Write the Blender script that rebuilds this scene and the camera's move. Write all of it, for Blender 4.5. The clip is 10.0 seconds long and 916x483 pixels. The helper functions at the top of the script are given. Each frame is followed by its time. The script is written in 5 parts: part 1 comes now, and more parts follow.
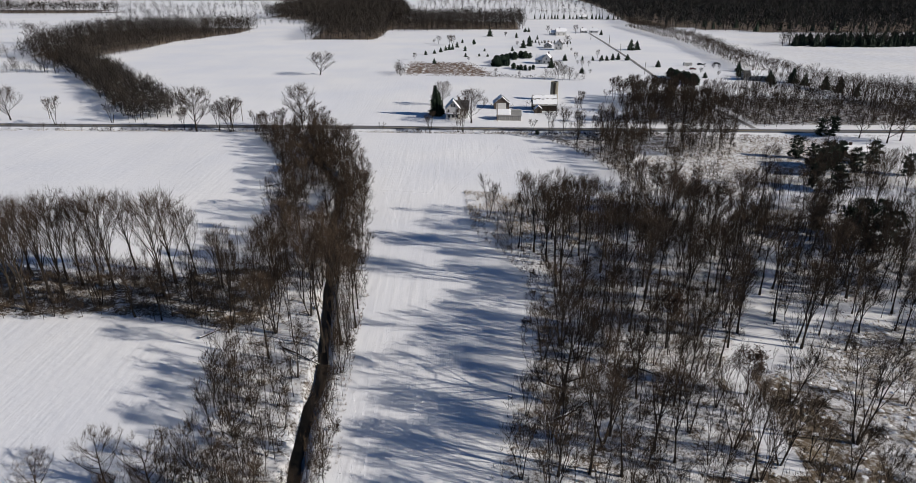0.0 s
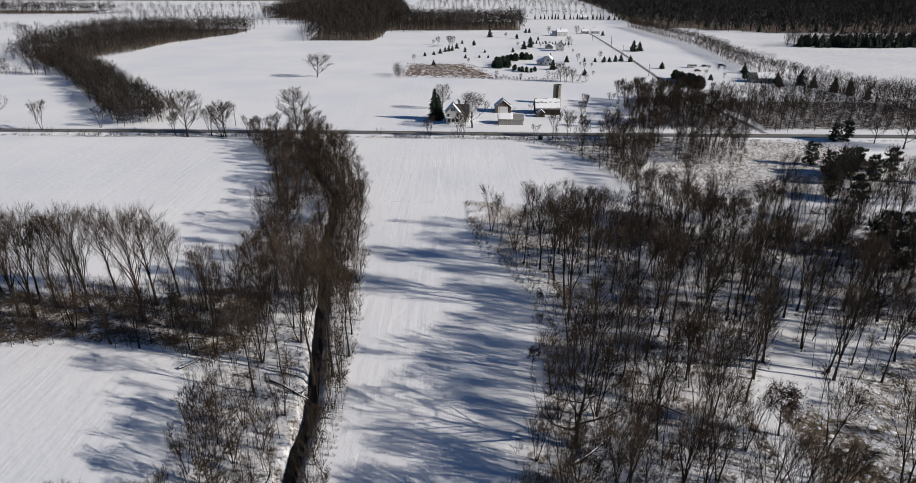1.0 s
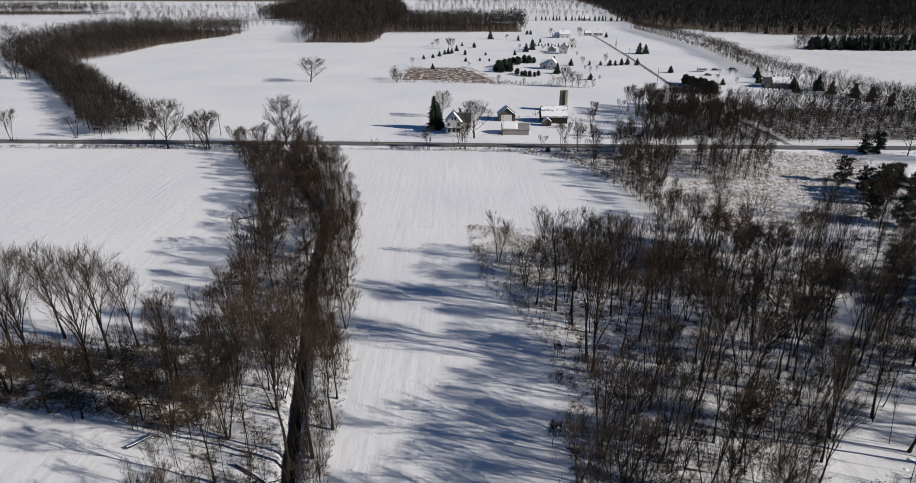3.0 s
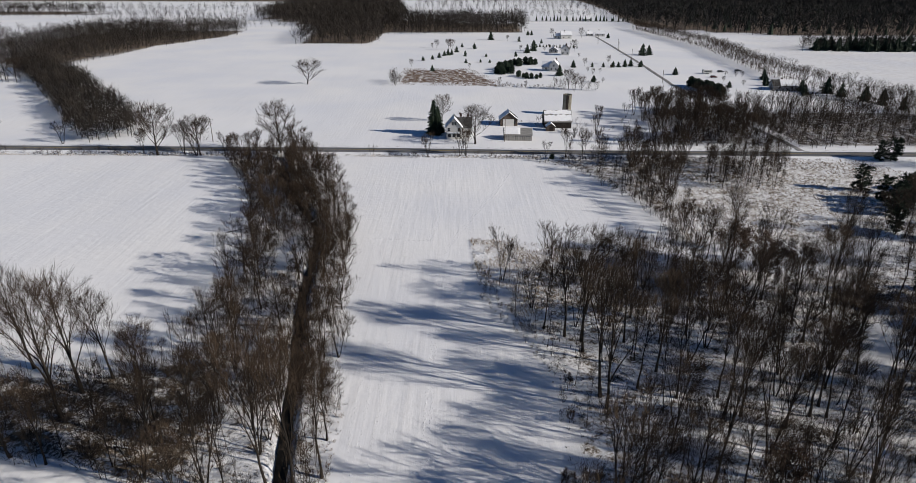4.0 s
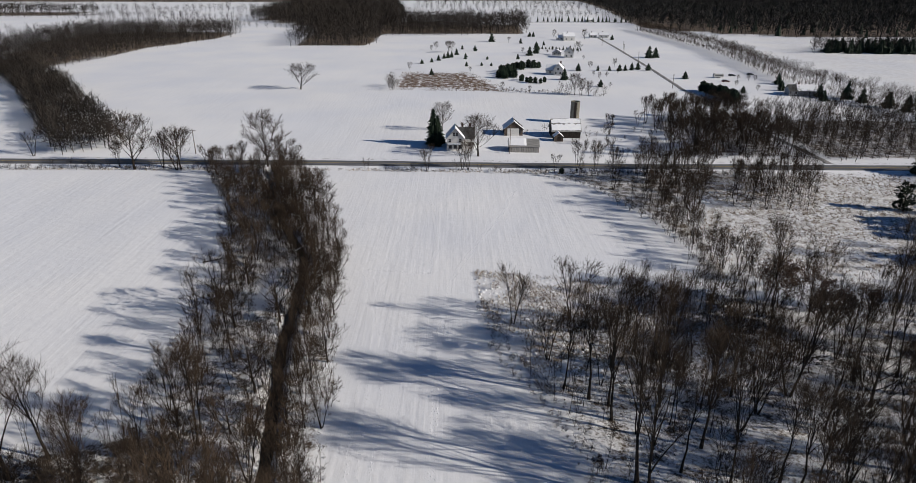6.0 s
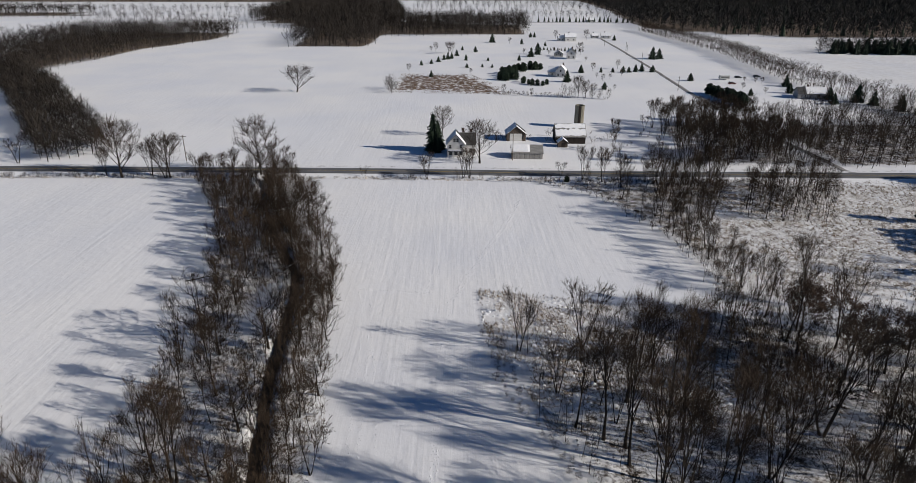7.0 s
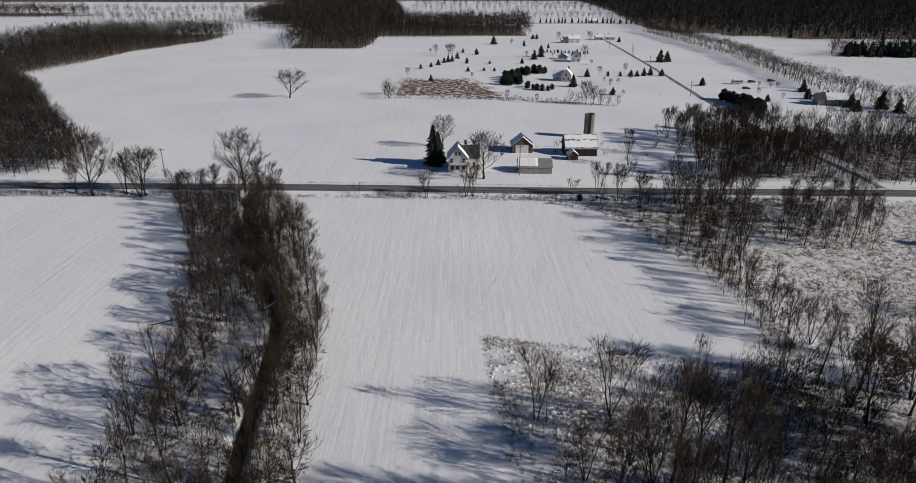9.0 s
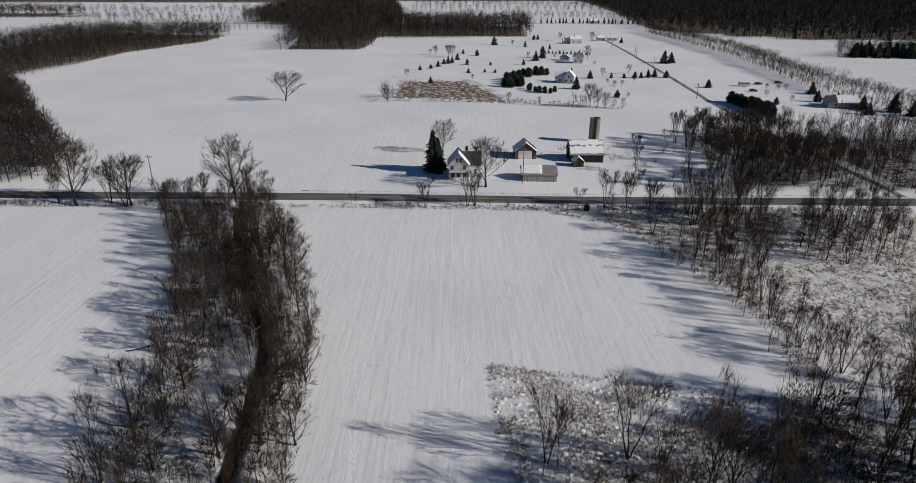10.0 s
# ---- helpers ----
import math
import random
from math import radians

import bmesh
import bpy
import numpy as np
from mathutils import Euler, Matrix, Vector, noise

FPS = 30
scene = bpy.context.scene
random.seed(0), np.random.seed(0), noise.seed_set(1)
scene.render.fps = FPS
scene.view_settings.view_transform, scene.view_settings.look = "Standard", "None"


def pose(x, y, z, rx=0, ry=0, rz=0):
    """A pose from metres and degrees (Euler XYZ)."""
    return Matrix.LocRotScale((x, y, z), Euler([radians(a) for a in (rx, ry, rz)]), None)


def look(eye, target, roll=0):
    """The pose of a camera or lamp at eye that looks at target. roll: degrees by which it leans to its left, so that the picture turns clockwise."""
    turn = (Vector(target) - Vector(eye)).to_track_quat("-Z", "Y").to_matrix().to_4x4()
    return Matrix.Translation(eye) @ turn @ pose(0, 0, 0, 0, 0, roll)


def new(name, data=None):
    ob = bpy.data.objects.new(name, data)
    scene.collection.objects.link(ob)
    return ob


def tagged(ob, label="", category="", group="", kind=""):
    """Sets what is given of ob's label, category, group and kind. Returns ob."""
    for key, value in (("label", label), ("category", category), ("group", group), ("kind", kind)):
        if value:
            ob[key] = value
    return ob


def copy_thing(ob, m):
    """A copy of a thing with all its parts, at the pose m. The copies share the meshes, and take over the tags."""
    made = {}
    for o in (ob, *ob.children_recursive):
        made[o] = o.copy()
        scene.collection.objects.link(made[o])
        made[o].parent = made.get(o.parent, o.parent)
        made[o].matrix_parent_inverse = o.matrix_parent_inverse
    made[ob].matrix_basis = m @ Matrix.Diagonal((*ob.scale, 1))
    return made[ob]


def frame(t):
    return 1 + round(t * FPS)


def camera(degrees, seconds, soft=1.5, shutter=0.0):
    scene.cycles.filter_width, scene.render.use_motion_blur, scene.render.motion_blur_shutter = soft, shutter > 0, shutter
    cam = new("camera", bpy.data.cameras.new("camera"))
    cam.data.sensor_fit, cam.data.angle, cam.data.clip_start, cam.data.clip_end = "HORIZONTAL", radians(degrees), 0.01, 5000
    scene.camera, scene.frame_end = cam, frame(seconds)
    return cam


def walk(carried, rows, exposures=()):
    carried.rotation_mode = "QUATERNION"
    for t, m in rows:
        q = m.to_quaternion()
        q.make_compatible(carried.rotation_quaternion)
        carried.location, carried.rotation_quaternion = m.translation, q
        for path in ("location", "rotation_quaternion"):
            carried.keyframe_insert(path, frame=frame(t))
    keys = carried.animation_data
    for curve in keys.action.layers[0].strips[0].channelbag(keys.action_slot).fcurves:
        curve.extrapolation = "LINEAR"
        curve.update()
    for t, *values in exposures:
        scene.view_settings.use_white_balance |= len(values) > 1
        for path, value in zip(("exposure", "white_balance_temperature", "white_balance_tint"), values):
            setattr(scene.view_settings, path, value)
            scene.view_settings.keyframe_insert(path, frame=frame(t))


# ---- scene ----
cam = camera(71.3, 10.0, soft=0.8)
METRES, EYE, TILT, LEAN, TURN = 98.3, 63.25, 0.0, 0.0, 0.0
ROWS = [
    (0.0, 0.0, 0.0, 0.0, 0.03, -22.85, -0.08),
    (0.5, -0.0023, 0.0519, -0.0009, -0.01, -22.84, -0.08),
    (1.0, -0.0047, 0.1036, -0.002, -0.04, -22.84, -0.07),
    (1.5, -0.0075, 0.1551, -0.0035, -0.07, -22.83, -0.08),
    (2.0, -0.0098, 0.2067, -0.0046, -0.1, -22.81, -0.08),
    (2.5, -0.0123, 0.2583, -0.0059, -0.13, -22.8, -0.08),
    (4.0, -0.0173, 0.4085, -0.0061, -0.18, -22.81, -0.09),
    (4.5, -0.0195, 0.4591, -0.0071, -0.2, -22.8, -0.07),
    (5.0, -0.0215, 0.5064, -0.0085, -0.22, -22.79, -0.09),
    (5.5, -0.0243, 0.5567, -0.0099, -0.26, -22.78, -0.1),
    (7.0, -0.0296, 0.7035, -0.0093, -0.3, -22.81, -0.07),
    (7.5, -0.0314, 0.7534, -0.0099, -0.32, -22.8, -0.06),
    (8.0, -0.0336, 0.8031, -0.0104, -0.33, -22.81, -0.07),
    (8.5, -0.0354, 0.853, -0.0117, -0.34, -22.8, -0.07),
    (9.0, -0.0377, 0.9016, -0.0124, -0.35, -22.8, -0.08),
    (9.5, -0.0394, 0.9504, -0.0142, -0.37, -22.8, -0.06),
    (10.0, -0.0407, 0.9988, -0.0157, -0.38, -22.79, -0.07),
]
walk(cam, [(t, pose(0, 0, EYE, TILT, LEAN, TURN) @ pose(METRES * x, METRES * y, METRES * z, 90 + pitch, roll, yaw)) for t, x, y, z, yaw, pitch, roll in ROWS],
     [(0.0, 0.03), (2.5, -0.02), (5.0, -0.08), (7.5, -0.21), (10.0, -0.37)])

# ---- world, sun ----
SUN_DIR = Vector((0.956, -0.292, 0.0)).normalized()   # towards the sun on the plan
SUN_EL = radians(25.5)
world = bpy.data.worlds.new("winter_sky")
scene.world = world
world.use_nodes = True
wn = world.node_tree
sky = wn.nodes.new("ShaderNodeTexSky")
sky.sky_type, sky.sun_disc = "NISHITA", False
sky.dust_density, sky.ozone_density = 0.0, 9.0
sky.sun_elevation, sky.sun_rotation = SUN_EL, math.atan2(SUN_DIR.x, SUN_DIR.y)
bg = wn.nodes["Background"]
bg.inputs["Strength"].default_value = 0.049
wn.links.new(sky.outputs["Color"], bg.inputs["Color"])
sun = new("sun", bpy.data.lights.new("sun", "SUN"))
sun.data.energy, sun.data.angle, sun.data.color = 4.9, radians(0.6), (1.0, 0.935, 0.852)
sun.matrix_world = look((0, 0, 0), -Vector((SUN_DIR.x * math.cos(SUN_EL), SUN_DIR.y * math.cos(SUN_EL), math.sin(SUN_EL))))

# ---- materials ----
def nodes_of(name):
    m = bpy.data.materials.new(name)
    m.use_nodes = True
    t = m.node_tree
    return m, t, t.nodes["Principled BSDF"]


def add(t, kind, **kw):
    n = t.nodes.new(kind)
    for k, v in kw.items():
        n.inputs[k].default_value = v
    return n


def noise_at(t, scale, detail=4.0, rough=0.55, stretch=None, coord="Object"):
    c = t.nodes.new("ShaderNodeTexCoord")
    out = c.outputs[coord]
    if stretch:
        mp = t.nodes.new("ShaderNodeMapping")
        mp.inputs["Scale"].default_value = stretch
        t.links.new(out, mp.inputs["Vector"])
        out = mp.outputs["Vector"]
    n = add(t, "ShaderNodeTexNoise", Scale=scale, Detail=detail, Roughness=rough)
    t.links.new(out, n.inputs["Vector"])
    return n.outputs["Fac"]


def ramp(t, fac, a, b, lo=0.35, hi=0.65):
    r = t.nodes.new("ShaderNodeValToRGB")
    r.color_ramp.elements[0].position, r.color_ramp.elements[1].position = lo, hi
    r.color_ramp.elements[0].color, r.color_ramp.elements[1].color = (*a, 1), (*b, 1)
    t.links.new(fac, r.inputs["Fac"])
    return r.outputs["Color"]


def mix(t, fac, a, b, blend="MIX"):
    m = t.nodes.new("ShaderNodeMix")
    m.data_type, m.blend_type = "RGBA", blend
    for sock, v in ((m.inputs[0], fac), (m.inputs[6], a), (m.inputs[7], b)):
        if hasattr(v, "links"):
            t.links.new(v, sock)
        else:
            sock.default_value = v if isinstance(v, float) else (*v, 1)
    return m.outputs[2]


def math_node(t, op, a, b):
    m = t.nodes.new("ShaderNodeMath")
    m.operation = op
    for sock, v in zip(m.inputs, (a, b)):
        if hasattr(v, "links"):
            t.links.new(v, sock)
        else:
            sock.default_value = v
    return m.outputs[0]


def bump(t, p, height, strength=0.3, distance=0.1, normal=None):
    b = add(t, "ShaderNodeBump", Strength=strength, Distance=distance)
    t.links.new(height, b.inputs["Height"])
    if normal:
        t.links.new(normal, b.inputs["Normal"])
    t.links.new(b.outputs["Normal"], p.inputs["Normal"])
    return b.outputs["Normal"]


def plain(name, a, b, scale=2.0, rough=0.8, stretch=None, relief=0.2, metal=0.0, by_object=0.0):
    m, t, p = nodes_of(name)
    f = noise_at(t, scale, 5, 0.6, stretch)
    col = ramp(t, f, a, b)
    if by_object:
        oi = t.nodes.new("ShaderNodeObjectInfo")
        k = t.nodes.new("ShaderNodeMapRange")
        k.inputs["To Min"].default_value, k.inputs["To Max"].default_value = 1 - by_object, 1 + by_object
        t.links.new(oi.outputs["Random"], k.inputs["Value"])
        hsv = t.nodes.new("ShaderNodeHueSaturation")
        t.links.new(k.outputs["Result"], hsv.inputs["Value"])
        t.links.new(col, hsv.inputs["Color"])
        col = hsv.outputs["Color"]
    t.links.new(col, p.inputs["Base Color"])
    p.inputs["Roughness"].default_value = rough
    p.inputs["Metallic"].default_value = metal
    p.inputs["Specular IOR Level"].default_value = 0.25
    bump(t, p, f, relief, 0.05)
    return m


def ground_material():
    m, t, p = nodes_of("snow_ground")
    lit = t.nodes.new("ShaderNodeAttribute")
    lit.attribute_name = "litter_shade"
    reed = t.nodes.new("ShaderNodeAttribute")
    reed.attribute_name = "reed"
    big = noise_at(t, 0.02, 3, 0.5)
    fine = noise_at(t, 1.9, 8, 0.72)
    clump = noise_at(t, 0.35, 4, 0.6)
    rows = noise_at(t, 1.0, 3, 0.6, (0.9, 0.035, 1.0))
    drift = noise_at(t, 1.0, 3, 0.5, (0.10, 0.03, 0.1))
    snow = ramp(t, big, (0.80, 0.81, 0.84), (0.88, 0.875, 0.87))
    snow = mix(t, ramp(t, rows, (0, 0, 0), (0.2, 0.2, 0.2), 0.52, 0.75), snow, (0.70, 0.69, 0.68))
    straw = ramp(t, clump, (0.09, 0.062, 0.04), (0.27, 0.20, 0.125), 0.35, 0.7)
    leaf = ramp(t, fine, (0.035, 0.026, 0.02), (0.13, 0.095, 0.07), 0.3, 0.7)
    dead = mix(t, ramp(t, noise_at(t, 0.09, 3, 0.5), (0, 0, 0), (1, 1, 1), 0.42, 0.58), straw, leaf)
    # broken cover: dead growth shows where the noise is below the attribute
    n = math_node(t, "ADD", math_node(t, "MULTIPLY", fine, 0.55), math_node(t, "MULTIPLY", clump, 0.45))
    d = math_node(t, "SUBTRACT", math_node(t, "ADD", math_node(t, "MULTIPLY", lit.outputs["Fac"], 0.46), 0.20), n)
    cover = math_node(t, "MULTIPLY", d, 9.0)
    cl = t.nodes.new("ShaderNodeClamp")
    t.links.new(cover, cl.inputs["Value"])
    col = mix(t, cl.outputs["Result"], snow, dead)
    rd = math_node(t, "MULTIPLY", math_node(t, "SUBTRACT", math_node(t, "MULTIPLY", reed.outputs["Fac"], 0.6), clump), 9.0)
    rc = t.nodes.new("ShaderNodeClamp")
    t.links.new(rd, rc.inputs["Value"])
    col = mix(t, rc.outputs["Result"], col, ramp(t, fine, (0.085, 0.050, 0.032), (0.23, 0.15, 0.095), 0.35, 0.65))
    grass = t.nodes.new("ShaderNodeAttribute")
    grass.attribute_name = "grass"
    soft = ramp(t, noise_at(t, 0.22, 7, 0.72), (0.02, 0.02, 0.02), (0.85, 0.85, 0.85), 0.40, 0.68)
    col = mix(t, math_node(t, "MULTIPLY", grass.outputs["Fac"], soft), col, ramp(t, fine, (0.17, 0.135, 0.085), (0.42, 0.36, 0.26), 0.35, 0.65))
    t.links.new(col, p.inputs["Base Color"])
    p.inputs["Roughness"].default_value = 0.75
    p.inputs["Specular IOR Level"].default_value = 0.15
    rough = math_node(t, "MULTIPLY", fine, math_node(t, "ADD", 0.5, math_node(t, "MULTIPLY", math_node(t, "MAXIMUM", grass.outputs["Fac"], lit.outputs["Fac"]), 3.0)))
    dimple = noise_at(t, 0.55, 3, 0.5)
    n1 = bump(t, p, rows, 0.46, 0.15)
    n2 = bump(t, p, drift, 0.35, 0.5, n1)
    n3 = bump(t, p, dimple, 0.27, 0.3, n2)
    bump(t, p, rough, 0.4, 0.14, n3)
    return m


GROUND = ground_material()
SNOW = plain("lying_snow", (0.82, 0.83, 0.86), (0.9, 0.9, 0.9), 0.8, 0.7)
BARK = plain("grey_brown_bark", (0.013, 0.010, 0.0078), (0.042, 0.032, 0.0245), 2.5, 0.9, (1, 1, 0.25), 0.5, by_object=0.3)
TWIG = plain("brown_twigs", (0.022, 0.0142, 0.0088), (0.060, 0.0405, 0.026), 0.6, 0.85, None, 0.0, by_object=0.35)
BRUSH = plain("reddish_brush", (0.019, 0.012, 0.0075), (0.052, 0.035, 0.0225), 0.6, 0.9, None, 0.0, by_object=0.3)
FARWOOD = plain("far_bare_wood", (0.015, 0.012, 0.0098), (0.036, 0.029, 0.023), 0.03, 0.9, None, 0.0)
# Darker copy of far_bare_wood: shade and corner darkening put into the colour.
SHADED_FARWOOD = plain("shaded_far_wood", (0.008, 0.008, 0.0078), (0.022, 0.021, 0.019), 0.03, 0.9, None, 0.0)
LEAF = plain("dead_brown_leaves", (0.030, 0.018, 0.012), (0.085, 0.052, 0.034), 0.7, 0.9, None, 0.0)
NEEDLE = plain("dark_green_needles", (0.008, 0.016, 0.010), (0.03, 0.048, 0.026), 0.8, 0.8, None, 0.0, by_object=0.25)
STRAW = plain("dry_grass", (0.16, 0.11, 0.065), (0.38, 0.29, 0.18), 0.4, 0.85, None, 0.0)
ASPHALT = plain("worn_asphalt", (0.075, 0.077, 0.082), (0.17, 0.172, 0.18), 0.5, 0.85, (0.15, 1.5, 1), 0.1)
GRAVEL = plain("dark_gravel_track", (0.14, 0.135, 0.13), (0.33, 0.32, 0.31), 0.6, 0.9, (1.5, 0.15, 1), 0.2)
WATER, _t, _p = nodes_of("dark_creek_water")
_p.inputs["Base Color"].default_value, _p.inputs["Roughness"].default_value = (0.010, 0.009, 0.007, 1), 0.3
_p.inputs["Specular IOR Level"].default_value = 0.2
bump(_t, _p, noise_at(_t, 1.5), 0.08, 0.05)
WHITE = plain("white_siding", (0.50, 0.49, 0.47), (0.64, 0.63, 0.61), 1.2, 0.6, (0.3, 0.3, 6))
OLDWOOD = plain("weathered_boards", (0.045, 0.035, 0.029), (0.13, 0.10, 0.082), 2.0, 0.9, (3, 3, 0.3))
DARKWOOD = plain("dark_barn_boards", (0.014, 0.011, 0.010), (0.045, 0.036, 0.031), 2.0, 0.9, (3, 3, 0.3))
SHINGLE = plain("dark_shingles", (0.035, 0.035, 0.037), (0.10, 0.098, 0.095), 1.6, 0.9, None, 0.4)
TIN = plain("grey_sheet_roof", (0.22, 0.215, 0.205), (0.36, 0.35, 0.33), 0.8, 0.55, (4, 0.4, 0.4), 0.3, 0.2)
STAVE = plain("pale_concrete_staves", (0.13, 0.12, 0.095), (0.27, 0.25, 0.195), 1.0, 0.85, (1, 1, 0.3))
BRICK = plain("old_red_brick", (0.04, 0.025, 0.02), (0.09, 0.055, 0.045), 4.0, 0.9)
GLASS, _t, _p = nodes_of("dark_window_glass")
_p.inputs["Base Color"].default_value, _p.inputs["Roughness"].default_value = (0.02, 0.024, 0.03, 1), 0.08
POLEWOOD = plain("creosoted_pole", (0.09, 0.07, 0.055), (0.19, 0.155, 0.13), 3.0, 0.9, (1, 1, 0.2))
PAINT_DARK = plain("dark_car_paint", (0.02, 0.022, 0.028), (0.035, 0.037, 0.045), 1.0, 0.3)
PAINT_RED = plain("dull_red_paint", (0.09, 0.03, 0.028), (0.14, 0.05, 0.045), 1.0, 0.4)
PAINT_PALE = plain("pale_trailer_paint", (0.35, 0.35, 0.34), (0.5, 0.5, 0.48), 1.0, 0.45)
RUBBER = plain("black_tyre_rubber", (0.012, 0.012, 0.012), (0.03, 0.03, 0.03), 4.0, 0.9)
YELLOW = plain("faded_yellow_line", (0.35, 0.26, 0.08), (0.5, 0.38, 0.12), 1.5, 0.8)

# ---- geometry helpers ----
class Soup:
    """Triangles gathered as plain arrays."""

    def __init__(self):
        self.v, self.f = [], []

    def tube(self, pts, radii, sides):
        base = len(self.v)
        n = len(pts)
        for i, (p, r) in enumerate(zip(pts, radii)):
            d = (pts[min(i + 1, n - 1)] - pts[max(i - 1, 0)]).normalized()
            u = d.cross(Vector((0.31, 0.87, 0.39))).normalized()
            w = d.cross(u)
            for k in range(sides):
                a = 2 * math.pi * k / sides
                self.v.append(p + (u * math.cos(a) + w * math.sin(a)) * r)
        for i in range(n - 1):
            for k in range(sides):
                a, b = base + i * sides + k, base + i * sides + (k + 1) % sides
                self.f += [(a, b, b + sides), (a, b + sides, a + sides)]
        tip = base + (n - 1) * sides
        for k in range(1, sides - 1):
            self.f.append((tip, tip + k, tip + k + 1))

    def spike(self, p, q, r):
        base = len(self.v)
        d = (q - p).normalized()
        u = d.cross(Vector((0.31, 0.87, 0.39))).normalized()
        w = d.cross(u)
        self.v += [p + u * r, p - u * r * 0.5 + w * r * 0.87, p - u * r * 0.5 - w * r * 0.87, q]
        self.f += [(base, base + 1, base + 3), (base + 1, base + 2, base + 3), (base + 2, base, base + 3)]

    def blade(self, p, q, r):
        base = len(self.v)
        u = (q - p).cross(Vector((q.y - p.x + 0.3, 0.5 - q.x, 0.7 + p.z - q.y))).normalized()
        self.v += [p + u * r, p - u * r, q]
        self.f.append((base, base + 1, base + 2))

    def arrays(self):
        return np.array([tuple(a) for a in self.v], np.float32).reshape(-1, 3), np.array(self.f, np.int32).reshape(-1, 3)


def mesh_of(name, v, f, material, smooth=False):
    me = bpy.data.meshes.new(name)
    me.vertices.add(len(v))
    me.vertices.foreach_set("co", np.ascontiguousarray(v, np.float32).ravel())
    me.loops.add(len(f) * 3)
    me.loops.foreach_set("vertex_index", np.ascontiguousarray(f, np.int32).ravel())
    me.polygons.add(len(f))
    me.polygons.foreach_set("loop_start", np.arange(0, len(f) * 3, 3, dtype=np.int32))
    me.polygons.foreach_set("use_smooth", np.full(len(f), smooth))
    me.materials.append(material)
    me.update()
    me.validate()
    return me


def child(name, me, parent, label=""):
    ob = new(name, me)
    ob.parent = parent
    return tagged(ob, label)


def part(name, bm, material, parent, label=""):
    me = bpy.data.meshes.new(name)
    bm.to_mesh(me)
    bm.free()
    me.materials.append(material)
    return child(name, me, parent, label)


def thing(name, m, label, category, group=""):
    e = new(name)
    e.empty_display_size = 0.3
    e.matrix_world = m
    return tagged(e, label, category, group)


def box(bm, x0, x1, y0, y1, z0, z1):
    v = [bm.verts.new(c) for c in ((x0, y0, z0), (x1, y0, z0), (x1, y1, z0), (x0, y1, z0), (x0, y0, z1), (x1, y0, z1), (x1, y1, z1), (x0, y1, z1))]
    for q in ((3, 2, 1, 0), (4, 5, 6, 7), (0, 1, 5, 4), (1, 2, 6, 5), (2, 3, 7, 6), (3, 0, 4, 7)):
        bm.faces.new([v[i] for i in q])
    return bm


def prism(bm, outline, y0, y1):
    """A solid from an outline in x and z, between two y."""
    a = [bm.verts.new((x, y0, z)) for x, z in outline]
    b = [bm.verts.new((x, y1, z)) for x, z in outline]
    n = len(outline)
    bm.faces.new(a)
    bm.faces.new(b[::-1])
    for i in range(n):
        bm.faces.new((a[(i + 1) % n], a[i], b[i], b[(i + 1) % n]))
    bmesh.ops.recalc_face_normals(bm, faces=bm.faces)
    return bm


def inside(poly, x, y):
    x, y = np.asarray(x, float), np.asarray(y, float)
    r = np.zeros(np.broadcast(x, y).shape, bool)
    n = len(poly)
    for i in range(n):
        (x0, y0), (x1, y1) = poly[i], poly[(i + 1) % n]
        c = (y0 > y) != (y1 > y)
        r ^= c & (x < (x1 - x0) * (y - y0) / ((y1 - y0) or 1e-9) + x0)
    return r


def within(poly, x, y):
    r, (x0, y0) = False, poly[-1]
    for x1, y1 in poly:
        if (y0 > y) != (y1 > y) and x < (x1 - x0) * (y - y0) / (y1 - y0) + x0:
            r = not r
        x0, y0 = x1, y1
    return r


def line_distance(line, x, y):
    d = np.full(np.broadcast(x, y).shape, 1e9)
    for (x0, y0), (x1, y1) in zip(line, line[1:]):
        dx, dy = x1 - x0, y1 - y0
        k = np.clip(((x - x0) * dx + (y - y0) * dy) / (dx * dx + dy * dy), 0, 1)
        d = np.minimum(d, np.hypot(x - x0 - k * dx, y - y0 - k * dy))
    return d


def edge_distance(poly, x, y):
    d = line_distance(list(poly) + [poly[0]], x, y)
    return np.where(inside(poly, x, y), d, -d)


def smooth(a, b, v):
    k = np.clip((v - a) / (b - a), 0, 1)
    return k * k * (3 - 2 * k)


# ---- plan ----
CREEK = [(-15, -160), (-21, 20), (-22.4, 67), (-23.5, 80), (-23.5, 92), (-25.6, 107), (-27.6, 120), (-30.5, 139), (-33.9, 156), (-36.9, 188), (-38.7, 199), (-43.5, 210), (-49.6, 223), (-57.3, 243), (-67, 272)]
ROAD = [(-900, 288), (-300, 284.5), (-65, 279.8), (-28, 278.6), (17, 276.2), (52, 275.2), (104, 274), (132, 273.2), (420, 268), (900, 262)]
SIDE_ROAD = [(131.5, 276), (128.2, 331), (127.9, 370), (130.5, 439), (139, 565), (148.3, 756), (166, 975)]
